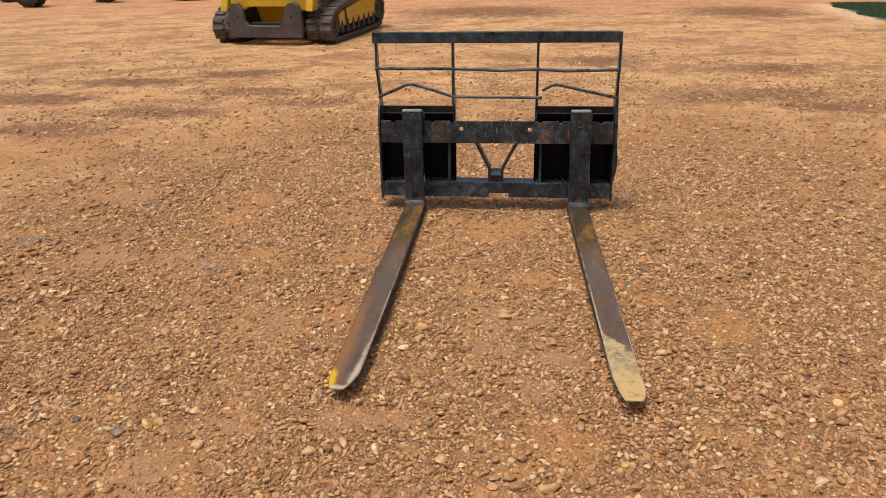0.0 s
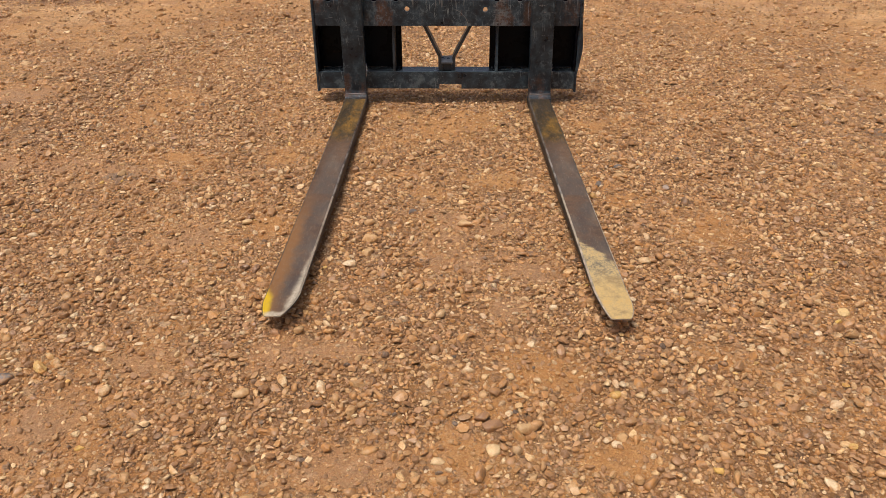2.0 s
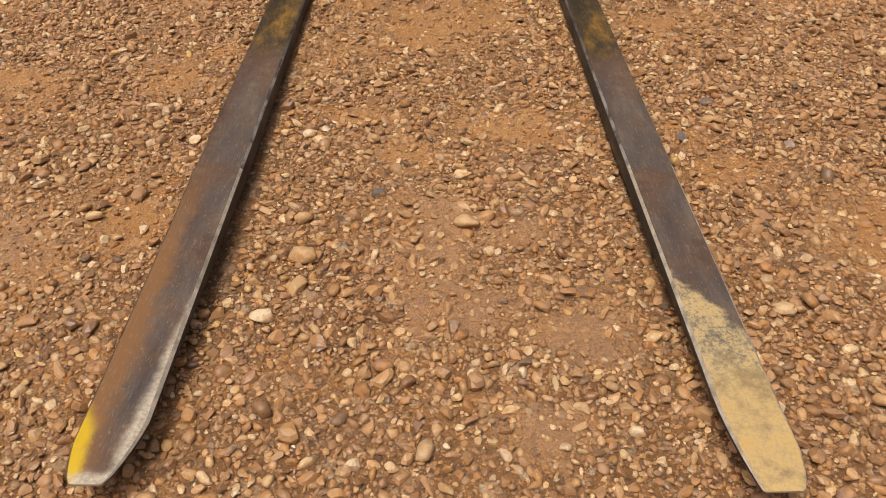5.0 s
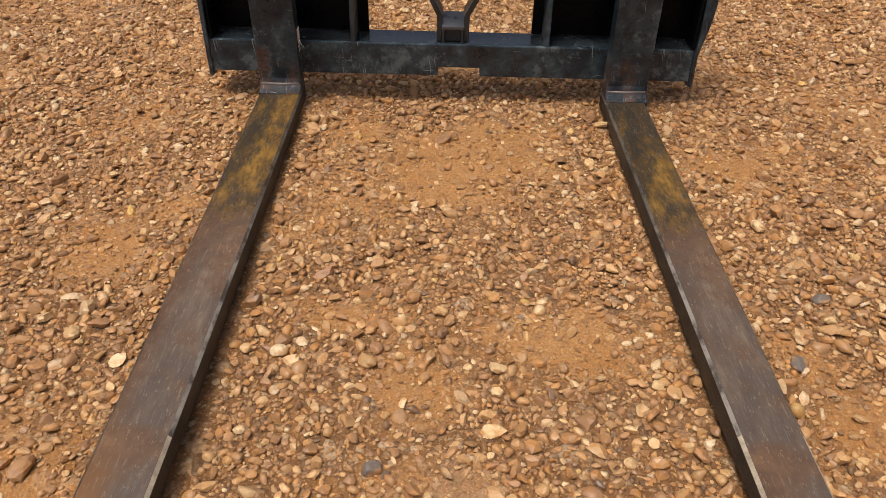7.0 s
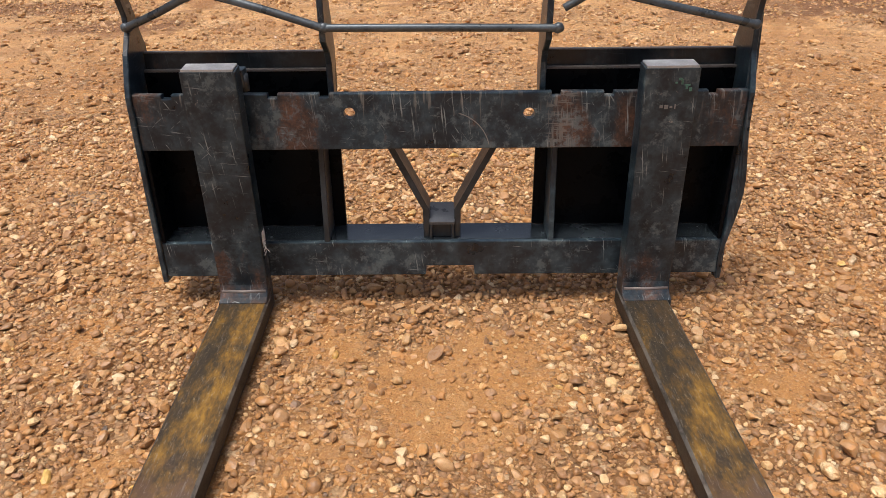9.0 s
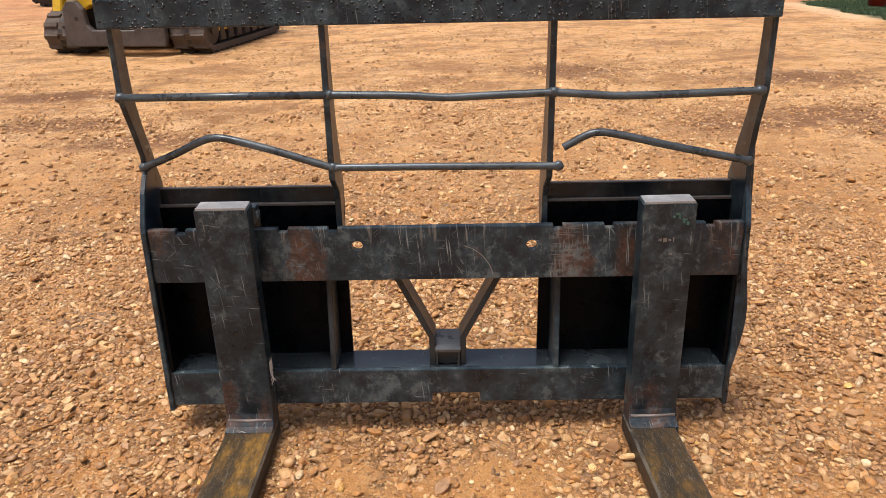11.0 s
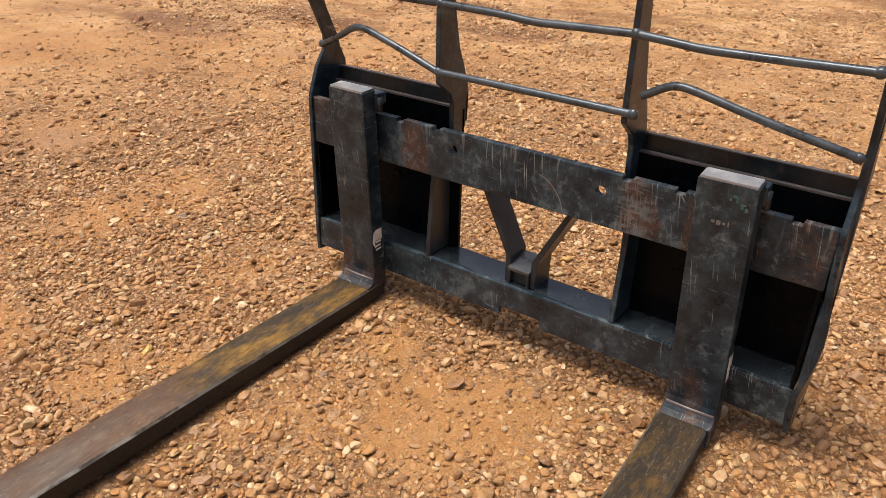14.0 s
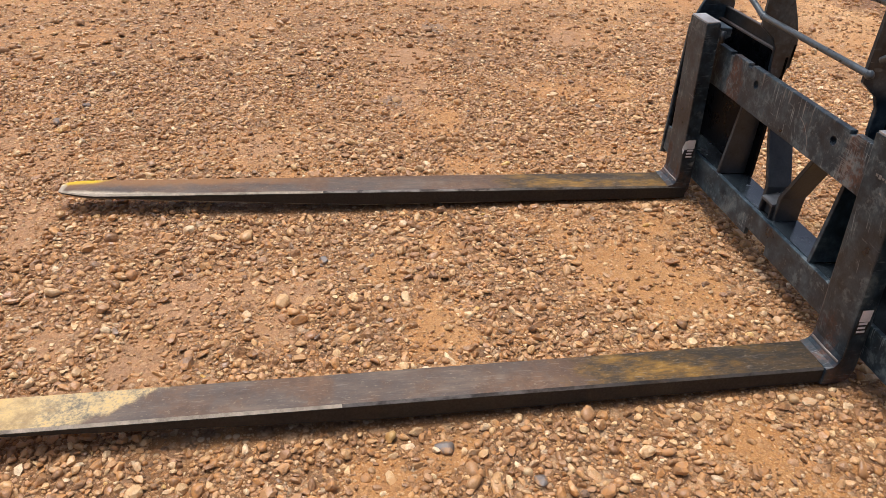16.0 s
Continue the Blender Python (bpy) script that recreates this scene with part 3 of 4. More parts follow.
def gravel_share(x, y):
    """How thickly the gravel lies, 0 to 1."""
    d = 0.30 * fbm(x, y, 1.1, 3) + 0.80 * fbm(x, y, 4.2, 5) + 0.20 * fbm(x, y, 11.0, 15)
    share = np.clip((d - 0.42) / 0.32, 0.0, 1.0) * 0.62 + 0.38
    out = np.clip((np.hypot(x, y + 0.6) - 1.6) / 2.6, 0.0, 1.0)
    # out on the yard the gravel thins into loose drifts
    drift = np.clip((0.60 * fbm(x * 0.8 + y * 0.2, y * 1.05, 0.9, 41) + 0.40 * fbm(x, y, 3.4, 43) - 0.485) / 0.11, 0.0, 1.0)
    behind = np.exp(-((x / 1.5) ** 2 + ((y - 0.7) / 0.9) ** 2))
    share = np.maximum(share * (1 - 0.85 * out), np.maximum(out * (0.12 + 0.88 * drift), behind * (0.75 + 0.25 * share)))
    return share * (1 - 0.86 * np.maximum(patches(BARE, x, y), patches(SILT, x, y)))


def height(x, y):
    out = np.clip((np.hypot(x * 0.8, y + 0.6) - 1.9) / 1.5, 0, 1)
    z = out * (0.022 * (fbm(x * 0.7 + y * 0.12, y - x * 0.2, 0.9, 19, 5) - 0.5) + 0.014 * (fbm(x, y, 4.2, 23, 4) - 0.5))
    z = z + 0.014 * (fbm(x, y, 1.6, 7) - 0.5) + 0.010 * (fbm(x, y, 7.0, 9) - 0.5) - 0.004
    far = np.clip((np.hypot(x, y) - 4) / 8, 0, 1)
    return z + far * 0.05 * (fbm(x, y, 0.35, 11) - 0.5)


def spaced(lo, hi, fine_lo, fine_hi, step, growth):
    """Coordinates with an even fine stretch, growing coarser to both ends."""
    mid = list(np.arange(fine_lo, fine_hi + 1e-6, step))
    up, s = [mid[-1]], step
    while up[-1] < hi:
        s *= growth
        up.append(min(hi, up[-1] + s))
    down, s = [mid[0]], step
    while down[-1] > lo:
        s *= growth
        down.append(max(lo, down[-1] - s))
    return np.array(down[:0:-1] + mid + up[1:])


def build_ground():
    xs = spaced(-600, 600, -2.2, 2.2, 0.022, 1.07)
    ys = spaced(-600, 900, -2.8, 1.5, 0.022, 1.07)
    gx, gy = np.meshgrid(xs, ys, indexing="ij")
    gz = height(gx, gy)
    near = np.clip(1.3 - np.hypot(gx, gy + 0.6) / 6, 0, 1)
    gz = gz + near * 0.006 * (fbm(gx, gy, 24.0, 13, 3) - 0.5)
    nx, ny = gx.shape
    idx = np.arange(nx * ny).reshape(nx, ny)
    quads = np.stack([idx[:-1, :-1], idx[1:, :-1], idx[1:, 1:], idx[:-1, 1:]], -1).reshape(-1, 4)
    me = bpy.data.meshes.new("ground")
    me.vertices.add(nx * ny)
    me.vertices.foreach_set("co", np.stack([gx, gy, gz], -1).ravel())
    me.loops.add(quads.size)
    me.loops.foreach_set("vertex_index", quads.ravel())
    me.polygons.add(len(quads))
    me.polygons.foreach_set("loop_start", np.arange(len(quads)) * 4)
    me.polygons.foreach_set("use_smooth", np.ones(len(quads), bool))
    att = me.attributes.new("gravel", "FLOAT", "POINT")
    att.data.foreach_set("value", gravel_share(gx, gy).ravel())
    att = me.attributes.new("silt", "FLOAT", "POINT")
    att.data.foreach_set("value", patches(SILT, gx, gy).ravel())
    me.update(calc_edges=True)
    me.materials.append(M_GROUND)
    return tagged(new("ground", me), "damp orange clay yard strewn with river gravel", "ground", kind="structure")


build_ground()


def dome(level):
    """The upper part of a unit ball, open below where the stone is sunk: three finenesses."""
    rings = {0: ((6, -0.30, 0.0), (3, 0.62, 0.3)), 1: ((6, -0.35, 0.0), (6, 0.42, 0.5)), 2: ((9, -0.40, 0.0), (9, 0.15, 0.5), (7, 0.66, 0.2))}[level]
    v, at = [], []
    for count, z, turn in rings:
        at.append(list(range(len(v), len(v) + count)))
        rad = math.sqrt(1 - z * z)
        v += [(rad * math.cos(2 * math.pi * (k + turn) / count), rad * math.sin(2 * math.pi * (k + turn) / count), z) for k in range(count)]
    f = []
    for a, b in zip(at, at[1:]):
        i = j = 0
        while i < len(a) or j < len(b):
            if j >= len(b) or (i < len(a) and (i + 1) / len(a) <= (j + 1) / len(b)):
                f.append((a[i % len(a)], a[(i + 1) % len(a)], b[j % len(b)]))
                i += 1
            else:
                f.append((a[i % len(a)], b[(j + 1) % len(b)], b[j % len(b)]))
                j += 1
    if level == 0:
        f.append(tuple(at[-1]))
    else:
        v.append((0, 0, 1.0))
        f += [(at[-1][k], at[-1][(k + 1) % len(at[-1])], len(v) - 1) for k in range(len(at[-1]))]
    return np.array(v, float), np.array(f)


def build_stones(name, label, x, y, r, level, seed, tints=(0.0, 1.0)):
    """Water-worn, flattened, half-sunk stones as one mesh."""
    rng = np.random.RandomState(seed)
    count = len(x)
    base, faces = dome(level)
    k = len(base)
    v = np.repeat(base[None], count, 0)
    # uneven shape: a few random planes flatten each stone, softly
    for _ in range(6):
        way = rng.normal(size=(count, 1, 3))
        way /= np.linalg.norm(way, axis=2, keepdims=True)
        reach = rng.uniform(0.34, 0.84, (count, 1))
        over = np.clip((v * way).sum(2) - reach, 0, None)
        v = v - over[..., None] * way * 0.90
    v = v * (1 + rng.uniform(-0.11, 0.11, (count, k, 1)))
    sx = rng.uniform(0.88, 1.40, count)
    sy = 1 / sx * rng.uniform(0.85, 1.12, count)
    sz = rng.uniform(0.50, 0.90, count)
    v = v * np.stack([sx, sy, sz], 1)[:, None] * r[:, None, None]
    a, b = rng.uniform(0, 2 * np.pi, count), rng.normal(0, 0.26, count)
    cb, sb = np.cos(b)[:, None], np.sin(b)[:, None]
    v = np.stack([v[..., 0] * cb - v[..., 2] * sb, v[..., 1], v[..., 0] * sb + v[..., 2] * cb], -1)
    ca, sa = np.cos(a)[:, None], np.sin(a)[:, None]
    v = np.stack([v[..., 0] * ca - v[..., 1] * sa, v[..., 0] * sa + v[..., 1] * ca, v[..., 2]], -1)
    z = height(x, y) + r * sz * rng.uniform(-0.15, 0.70, count)
    v = v + np.stack([x, y, z], 1)[:, None]
    tris = (faces[None] + (np.arange(count) * k)[:, None, None]).reshape(-1, 3)
    me = bpy.data.meshes.new(name)
    me.vertices.add(count * k)
    me.vertices.foreach_set("co", v.ravel())
    me.loops.add(tris.size)
    me.loops.foreach_set("vertex_index", tris.ravel())
    me.polygons.add(len(tris))
    me.polygons.foreach_set("loop_start", np.arange(len(tris)) * 3)
    me.polygons.foreach_set("use_smooth", np.repeat(rng.rand(count) < 0.26, len(faces)))
    att = me.attributes.new("tint", "FLOAT", "POINT")
    tint = rng.uniform(tints[0], tints[1], count)
    pale = np.exp(-((x / 1.2) ** 2 + ((y - 0.75) / 0.55) ** 2))
    tint = tint + (0.97 - tint) * 0.45 * pale * rng.rand(count)
    att.data.foreach_set("value", np.repeat(tint, k))
    me.update(calc_edges=True)
    me.materials.append(M_STONE)
    return tagged(new(name, me), label, "gravel", kind="stuff")


def scatter(seed, lo, hi, per_m2, r_mid, r_spread, r_max, keep, least):
    rng = np.random.RandomState(seed)
    count = int((hi[0] - lo[0]) * (hi[1] - lo[1]) * per_m2)
    x, y = rng.uniform(lo[0], hi[0], count), rng.uniform(lo[1], hi[1], count)
    r = np.clip(r_mid * np.exp(rng.normal(0, r_spread, count)), 0.0025, r_max)
    ok = (rng.rand(count) < gravel_share(x, y) * (1 - least) + least) & keep(x, y)
    return x[ok], y[ok], r[ok]


def settle(x, y, r, close):
    """Lays the largest stones first and leaves out those that would lie in one another."""
    cell, grid, kept = 0.03, collections.defaultdict(list), []
    xs, ys, rs = x.tolist(), y.tolist(), r.tolist()
    for i in np.argsort(-r).tolist():
        a, b, c = xs[i], ys[i], rs[i]
        ia, ib = int(a // cell), int(b // cell)
        if any((a - xs[j]) ** 2 + (b - ys[j]) ** 2 < (close * (c + rs[j])) ** 2
               for p in (ia - 1, ia, ia + 1) for q in (ib - 1, ib, ib + 1) for j in grid.get((p, q), ())):
            continue
        grid[ia, ib].append(i)
        kept.append(i)
    return x[kept], y[kept], r[kept]


def inner(x, y):
    return (np.abs(x) < 1.7) & (y > -2.8) & (y < 1.2)


def under_tine(x, y):
    """Where the tines press on the ground no stone stands up."""
    t = np.clip((-0.02 - y) / 1.8, 0, 1)
    one = (np.abs(x + 0.4175 - 0.028 * t) < 0.060) & (y < 0.0) & (y > -1.45)
    two = (np.abs(x - 0.440 - 0.062 * t) < 0.060) & (y < 0.0) & (y > -1.45)
    return one | two


def clear(x, y):
    return inner(x, y) & ~under_tine(x, y)


def thinning(x, y, seed, near, far):
    """Keeps fewer stones the farther out they lie."""
    d = np.hypot(x, y + 0.6)
    return np.random.RandomState(seed).rand(len(x)) < np.clip((far - d) / (far - near), 0, 1) ** 1.3


def open_yard(x, y):
    """The part of the yard beyond the near gravel."""
    return ~inner(x, y) & (np.abs(x) < 0.64 * (y + 4.6) + 0.6) | (x < -1.7) & (x > -5.5) & (y > -3.6) & (y < 2.0)


x, y, r = scatter(21, (-1.7, -2.8), (1.7, 1.2), 17500, 0.0053, 0.42, 0.019, clear, 0.08)
x, y, r = settle(x, y, r, 0.66)
big = r > 0.0082
build_stones("gravel", "rounded tan, brown and pinkish river pebbles pressed into clay", x[big], y[big], r[big], 2, 21)
build_stones("gravel", "small rounded tan and brown river pebbles pressed into clay", x[~big], y[~big], r[~big], 1, 71)
x, y, r = scatter(22, (-1.7, -2.8), (1.7, 1.2), 4600, 0.0033, 0.28, 0.0055, clear, 0.45)
build_stones("gravel", "fine tan grit between the pebbles", x, y, r, 0, 22, (0.1, 0.95))
x, y, r = scatter(23, (-6.6, -4.0), (6.6, 6.2), 3000, 0.0084, 0.42, 0.026, lambda x, y: open_yard(x, y) & thinning(x, y, 61, 1.9, 7.0), 0.02)
big = r > 0.0115
build_stones("gravel", "loose drifts of tan and brown river pebbles on clay", x[big], y[big], r[big], 1, 23, (0.15, 0.97))
build_stones("gravel", "loose drifts of small tan pebbles on clay", x[~big], y[~big], r[~big], 0, 73, (0.15, 0.97))
x, y, r = scatter(24, (-11.0, 3.0), (9.0, 13.0), 260, 0.011, 0.40, 0.03, lambda x, y: open_yard(x, y) & (np.hypot(x, y + 0.6) > 4.5) & thinning(x, y, 62, 5.5, 14.0), 0.08)
build_stones("gravel", "sparse larger pebbles on the open yard", x, y, r, 0, 24, (0.2, 0.95))


def pebble_material(name, tone):
    n = Nodes(name)
    co = n.coords()
    patch, fine = n.noise(co, 45.0, 5, 0.65), n.noise(co, 300.0, 4, 0.7)
    color = n.mix(n.step(fine, 0.40, 0.70, 0.0, 0.4), tone, tuple(0.6 * v for v in tone))
    clay = n.step(patch, 0.46, 0.62, 0.05, 0.7)
    color = n.mix(clay, color, (0.49, 0.25, 0.085))
    return n.done(color, n.step(patch, 0.3, 0.7, 0.32, 0.55), n.bump(fine, 0.35, 0.0012, n.bump(patch, 0.5, 0.004)), 0.0, 0.5)


PEBBLES = {"tan": pebble_material("tan_pebble", (0.62, 0.40, 0.19)), "cream": pebble_material("cream_pebble", (0.80, 0.64, 0.40)),
           "brown": pebble_material("brown_pebble", (0.34, 0.19, 0.10)), "grey": pebble_material("grey_pebble", (0.15, 0.135, 0.12))}


def loose_stone(x, y, size, stretch, turn, tone, label):
    """A larger stone lying on the gravel: a ball flattened by a few planes and half bedded."""
    rng = random.Random(int(x * 1000) * 7 + int(y * 1000))
    bm = bmesh.new()
    bmesh.ops.create_icosphere(bm, subdivisions=3, radius=1.0)
    for _ in range(8):
        way = Vector((rng.gauss(0, 1), rng.gauss(0, 1), rng.gauss(0, 1))).normalized()
        reach = rng.uniform(0.40, 0.80)
        for v in bm.verts:
            over = v.co.dot(way) - reach
            if over > 0:
                v.co -= way * over * 0.88
    for v in bm.verts:
        v.co = Vector((v.co.x * size * stretch, v.co.y * size / stretch ** 0.5, v.co.z * size * 0.62))
    ob = part("stone", bm, PEBBLES[tone], None, "", True)
    lift = float(height(np.array([x]), np.array([y]))[0])
    ob.matrix_world = pose(x, y, lift + size * 0.30, rng.uniform(-8, 8), rng.uniform(-8, 8), turn)
    return tagged(ob, label, "stone", "loose stones")


for x, y, size, stretch, turn, tone in (
        (0.092, -1.226, 0.024, 1.5, -25, "tan"), (-0.265, -1.484, 0.022, 1.25, 10, "cream"), (-0.219, -1.412, 0.022, 1.2, 60, "tan"),
        (-0.225, -1.330, 0.024, 1.4, -15, "tan"), (0.225, -2.195, 0.026, 1.2, 20, "tan"), (-0.448, -2.090, 0.018, 1.4, 25, "tan")):
    loose_stone(x, y, size, stretch, turn, tone, "pale cream stone lying on the gravel" if tone == "cream" else "large tan stone lying on the gravel")
for x, y, size, stretch, turn, tone in (
        (-0.270, -0.905, 0.017, 1.15, 30, "cream"), (-0.621, -0.266, 0.015, 1.1, 0, "cream"), (0.417, -2.240, 0.013, 1.2, 15, "cream"), (-0.430, -1.560, 0.014, 1.3, 5, "cream")):
    loose_stone(x, y, size, stretch, turn, tone, "small pale cream stone lying on the gravel")
for x, y, size, stretch, turn, tone in (
        (0.145, -2.190, 0.024, 1.25, -10, "brown"), (0.125, -2.160, 0.020, 1.1, 40, "brown"), (0.770, -0.690, 0.022, 1.2, 15, "brown")):
    loose_stone(x, y, size, stretch, turn, tone, "brown rounded stone lying on the gravel")
for x, y, size, stretch, turn, tone in (
        (-0.092, -1.127, 0.016, 1.2, 20, "grey"), (0.686, -0.746, 0.016, 1.1, 0, "grey"), (-1.055, -2.045, 0.022, 1.3, 10, "grey"), (0.590, -0.905, 0.018, 1.4, 70, "grey")):
    loose_stone(x, y, size, stretch, turn, tone, "dark grey-brown stone lying on the gravel")


# ---- fork carriage ----
LEAN_BACK = Matrix.Translation((0, -0.004, 0.06)) @ pose(0, 0, 0, -1.3, 0, 0) @ Matrix.Translation((0, 0, -0.06))
carriage = thing("fork_carriage", "black steel pallet fork carriage, tall backrest, scratched and rusting, on gravel", "fork carriage", LEAN_BACK)


def beam_plate():
    """Upper cross plate with locating notches in its top edge and two bolt holes."""
    z0, z1, dip = 0.360, 0.474, 0.008
    top = [(-0.593, z1)]
    for c in (-0.526, -0.320, -0.220, 0.232, 0.334, 0.536):
        w = 0.010
        top += [(c - w, z1), (c - w + 0.001, z1 - dip), (c + w - 0.001, z1 - dip), (c + w, z1)]
    top += [(0.603, z1)]
    bm = bmesh.new()
    prism(bm, top + [(0.603, z0), (-0.593, z0)], "y", -0.004, 0.014, 0.0025)
    return bm


def cut(ob, cutters):
    """Cuts shapes out of a part and keeps the result as its mesh."""
    for c in cutters:
        m = ob.modifiers.new("cut", "BOOLEAN")
        m.object, m.operation, m.solver = c, "DIFFERENCE", "EXACT"
    bpy.context.view_layer.update()
    me = bpy.data.meshes.new_from_object(ob.evaluated_get(bpy.context.evaluated_depsgraph_get()))
    ob.modifiers.clear()
    ob.data = me
    for c in cutters:
        bpy.data.objects.remove(c)


def drill(x, z, radius):
    bm = bmesh.new()
    tube(bm, [(x, -0.1, z), (x, 0.1, z)], radius, 20)
    c = part("drill", bm, M_BLACK)
    c.matrix_world = carriage.matrix_world
    return c


upper = part("upper_cross_plate", beam_plate(), M_BEAM, carriage, "scratched upper cross plate with notches and bolt holes")
bpy.context.view_layer.update()
cut(upper, [drill(-0.172, 0.435, 0.0115), drill(0.180, 0.432, 0.0115)])

bm = bmesh.new()
prism(bm, [(-0.591, 0.151), (0.601, 0.151), (0.601, 0.071), (0.077, 0.071), (0.075, 0.093), (-0.027, 0.093), (-0.029, 0.071), (-0.591, 0.071)], "y", -0.006, 0.006, 0.002)
part("lower_cross_bar", bm, M_LOWER, carriage, "lower cross bar with a notch in its bottom edge")
bm = bmesh.new()
box(bm, (-0.589, 0.0065, 0.141), (0.599, 0.086, 0.151), 0.002)
part("lower_shelf", bm, M_SHELF, carriage, "flat black shelf behind the lower bar")


def side_plate(bm, x0, x1, front_kink, bulge=0.0):
    """End plate that runs up into the backrest upright; its profile lies in y and z."""
    k = front_kink
    outline = [(-0.008, 0.058), (0.02, 0.054), (0.095, 0.075), (0.118, 0.15), (0.118, 0.545), (0.100, 0.580), (0.094, 0.605), (0.060, 0.675), (0.040, 0.735), (0.033, 0.80), (0.030, 0.872),
               (-0.012, 0.872), (-0.012, 0.735), (k * 0.55, 0.66), (k, 0.612), (k, 0.585), (0.018, 0.545), (-0.004, 0.49), (-0.010, 0.47),
               *((-0.010, 0.44 - 0.03 * k) for k in range(12))]
    prism(bm, outline, "x", x0, x1, 0.0015, 1)


bm = bmesh.new()
side_plate(bm, -0.604, -0.593, 0.048)
part("side_plate", bm, M_UPRIGHT, carriage, "end plate running up into a bent backrest upright")
bm = bmesh.new()
side_plate(bm, 0.603, 0.614, 0.022)
for v in bm.verts:
    v.co.x += (0.015 * math.exp(-((v.co.z - 0.27) / 0.09) ** 2) - 0.006 * math.exp(-((v.co.z - 0.12) / 0.05) ** 2)) * (1 if v.co.y < 0.03 else 0.15)
part("side_plate", bm, M_UPRIGHT, carriage, "end plate bent outward low down, running up into an upright")

# inner uprights: stepped flat bars that end in a rounded hook behind the cross plate
for x in (-0.212, 0.210):
    bm = bmesh.new()
    outline = [(-0.012, 0.872), (-0.012, 0.615), (-0.010, 0.575), (0.030, 0.545), (0.042, 0.520), (0.044, 0.47), (0.050, 0.445), (0.072, 0.437), (0.090, 0.455),
               (0.100, 0.50), (0.100, 0.545), (0.080, 0.60), (0.062, 0.64), (0.044, 0.72), (0.034, 0.80), (0.032, 0.872)]
    prism(bm, outline, "x", x - 0.006, x + 0.006, 0.0015, 1)
    part("upright", bm, M_UPRIGHT, carriage, "flat steel upright with a stepped hooked foot")

# attachment plates behind each pair of end plates
for s in (-1, 1):
    a, b = sorted((s * 0.206, s * 0.597 + 0.005))
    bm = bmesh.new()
    # plate at the back of the pocket, its shade included in the black
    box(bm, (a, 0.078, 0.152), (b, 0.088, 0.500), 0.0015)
    part("mounting_plate", bm, M_INSIDE, carriage, "black mounting plate, the recess's shade in its colour")
    # added strips: the highlights on the plate's and the lip's top edges
    bm = bmesh.new()
    box(bm, (a, 0.0770, 0.4975), (b, 0.0885, 0.5025), 0.001)
    part("mounting_edge", bm, M_EDGE, carriage, "pale strip for the highlight on the top edge")
    bm = bmesh.new()
    box(bm, (a, 0.0905, 0.5325), (b, 0.1015, 0.5355), 0.001)
    part("mounting_edge", bm, M_EDGE, carriage, "pale strip for the highlight on the top edge")
    bm = bmesh.new()
    prism(bm, [(0.0895, 0.470), (0.0985, 0.470), (0.1005, 0.533), (0.0915, 0.533)], "x", a, b, 0.0012, 1)
    part("mounting_lip", bm, M_LIP, carriage, "rust-stained top lip leaning back")
    bm = bmesh.new()
    g = s * 0.238
    prism(bm, [(0.015, 0.361), (-0.004, 0.152), (0.077, 0.152), (0.077, 0.361)], "x", g - 0.006, g + 0.006, 0.0015, 1)
    part("gusset", bm, M_POST if s < 0 else M_BLACK, carriage, "worn brown gusset plate" if s < 0 else "")
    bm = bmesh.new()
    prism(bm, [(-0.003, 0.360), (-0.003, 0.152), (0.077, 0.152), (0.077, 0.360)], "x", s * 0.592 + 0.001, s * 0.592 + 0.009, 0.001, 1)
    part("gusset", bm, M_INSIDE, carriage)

# centre brace: two flat bars in a V on a short block
bm = bmesh.new()
prism(bm, [(0.0060, 0.1860), (0.0780, 0.2000), (0.0780, 0.2060), (0.0060, 0.1920)], "x", -0.0205, 0.0345, 0.0012, 1)
block = part("brace_block", bm, M_BLOCK, carriage, "grey worn cap plate at the foot of the V brace, sky sheen in its colour")
for xa, xb in ((-0.0195, -0.0135), (0.0275, 0.0335)):
    bm = bmesh.new()
    prism(bm, [(0.0075, 0.1515), (0.0760, 0.1515), (0.0760, 0.1990), (0.0075, 0.1855)], "x", xa, xb, 0.0012, 1)
    part("cheek", bm, M_POST, block)
bm = bmesh.new()
box(bm, (-0.0130, 0.0200, 0.1515), (0.0270, 0.0260, 0.1860), 0.001)
part("web", bm, M_POST, block)
for x0, x1 in ((-0.108, -0.026), (0.127, 0.040)):
    bm = bmesh.new()
    w = 0.007
    prism(bm, [(x0 - w, 0.380), (x0 + w, 0.380), (x1 + w, 0.215), (x1 + w * 0.9, 0.1515), (x1 - w * 0.9, 0.1515), (x1 - w, 0.215)], "y", 0.0155, 0.082, 0.0015, 1)
    part("brace_bar", bm, M_POST, carriage, "flat bar of the V brace")

# top rail
bm = bmesh.new()
box(bm, (-0.612, -0.030, 0.866), (0.612, -0.0125, 0.917), 0.003)
part("top_rail", bm, M_RAIL, carriage, "black top rail beaded with rain")
bm = bmesh.new()
box(bm, (-0.608, -0.012, 0.8735), (0.608, 0.030, 0.9165), 0.003)
part("top_rail_back", bm, M_BLACK, carriage)

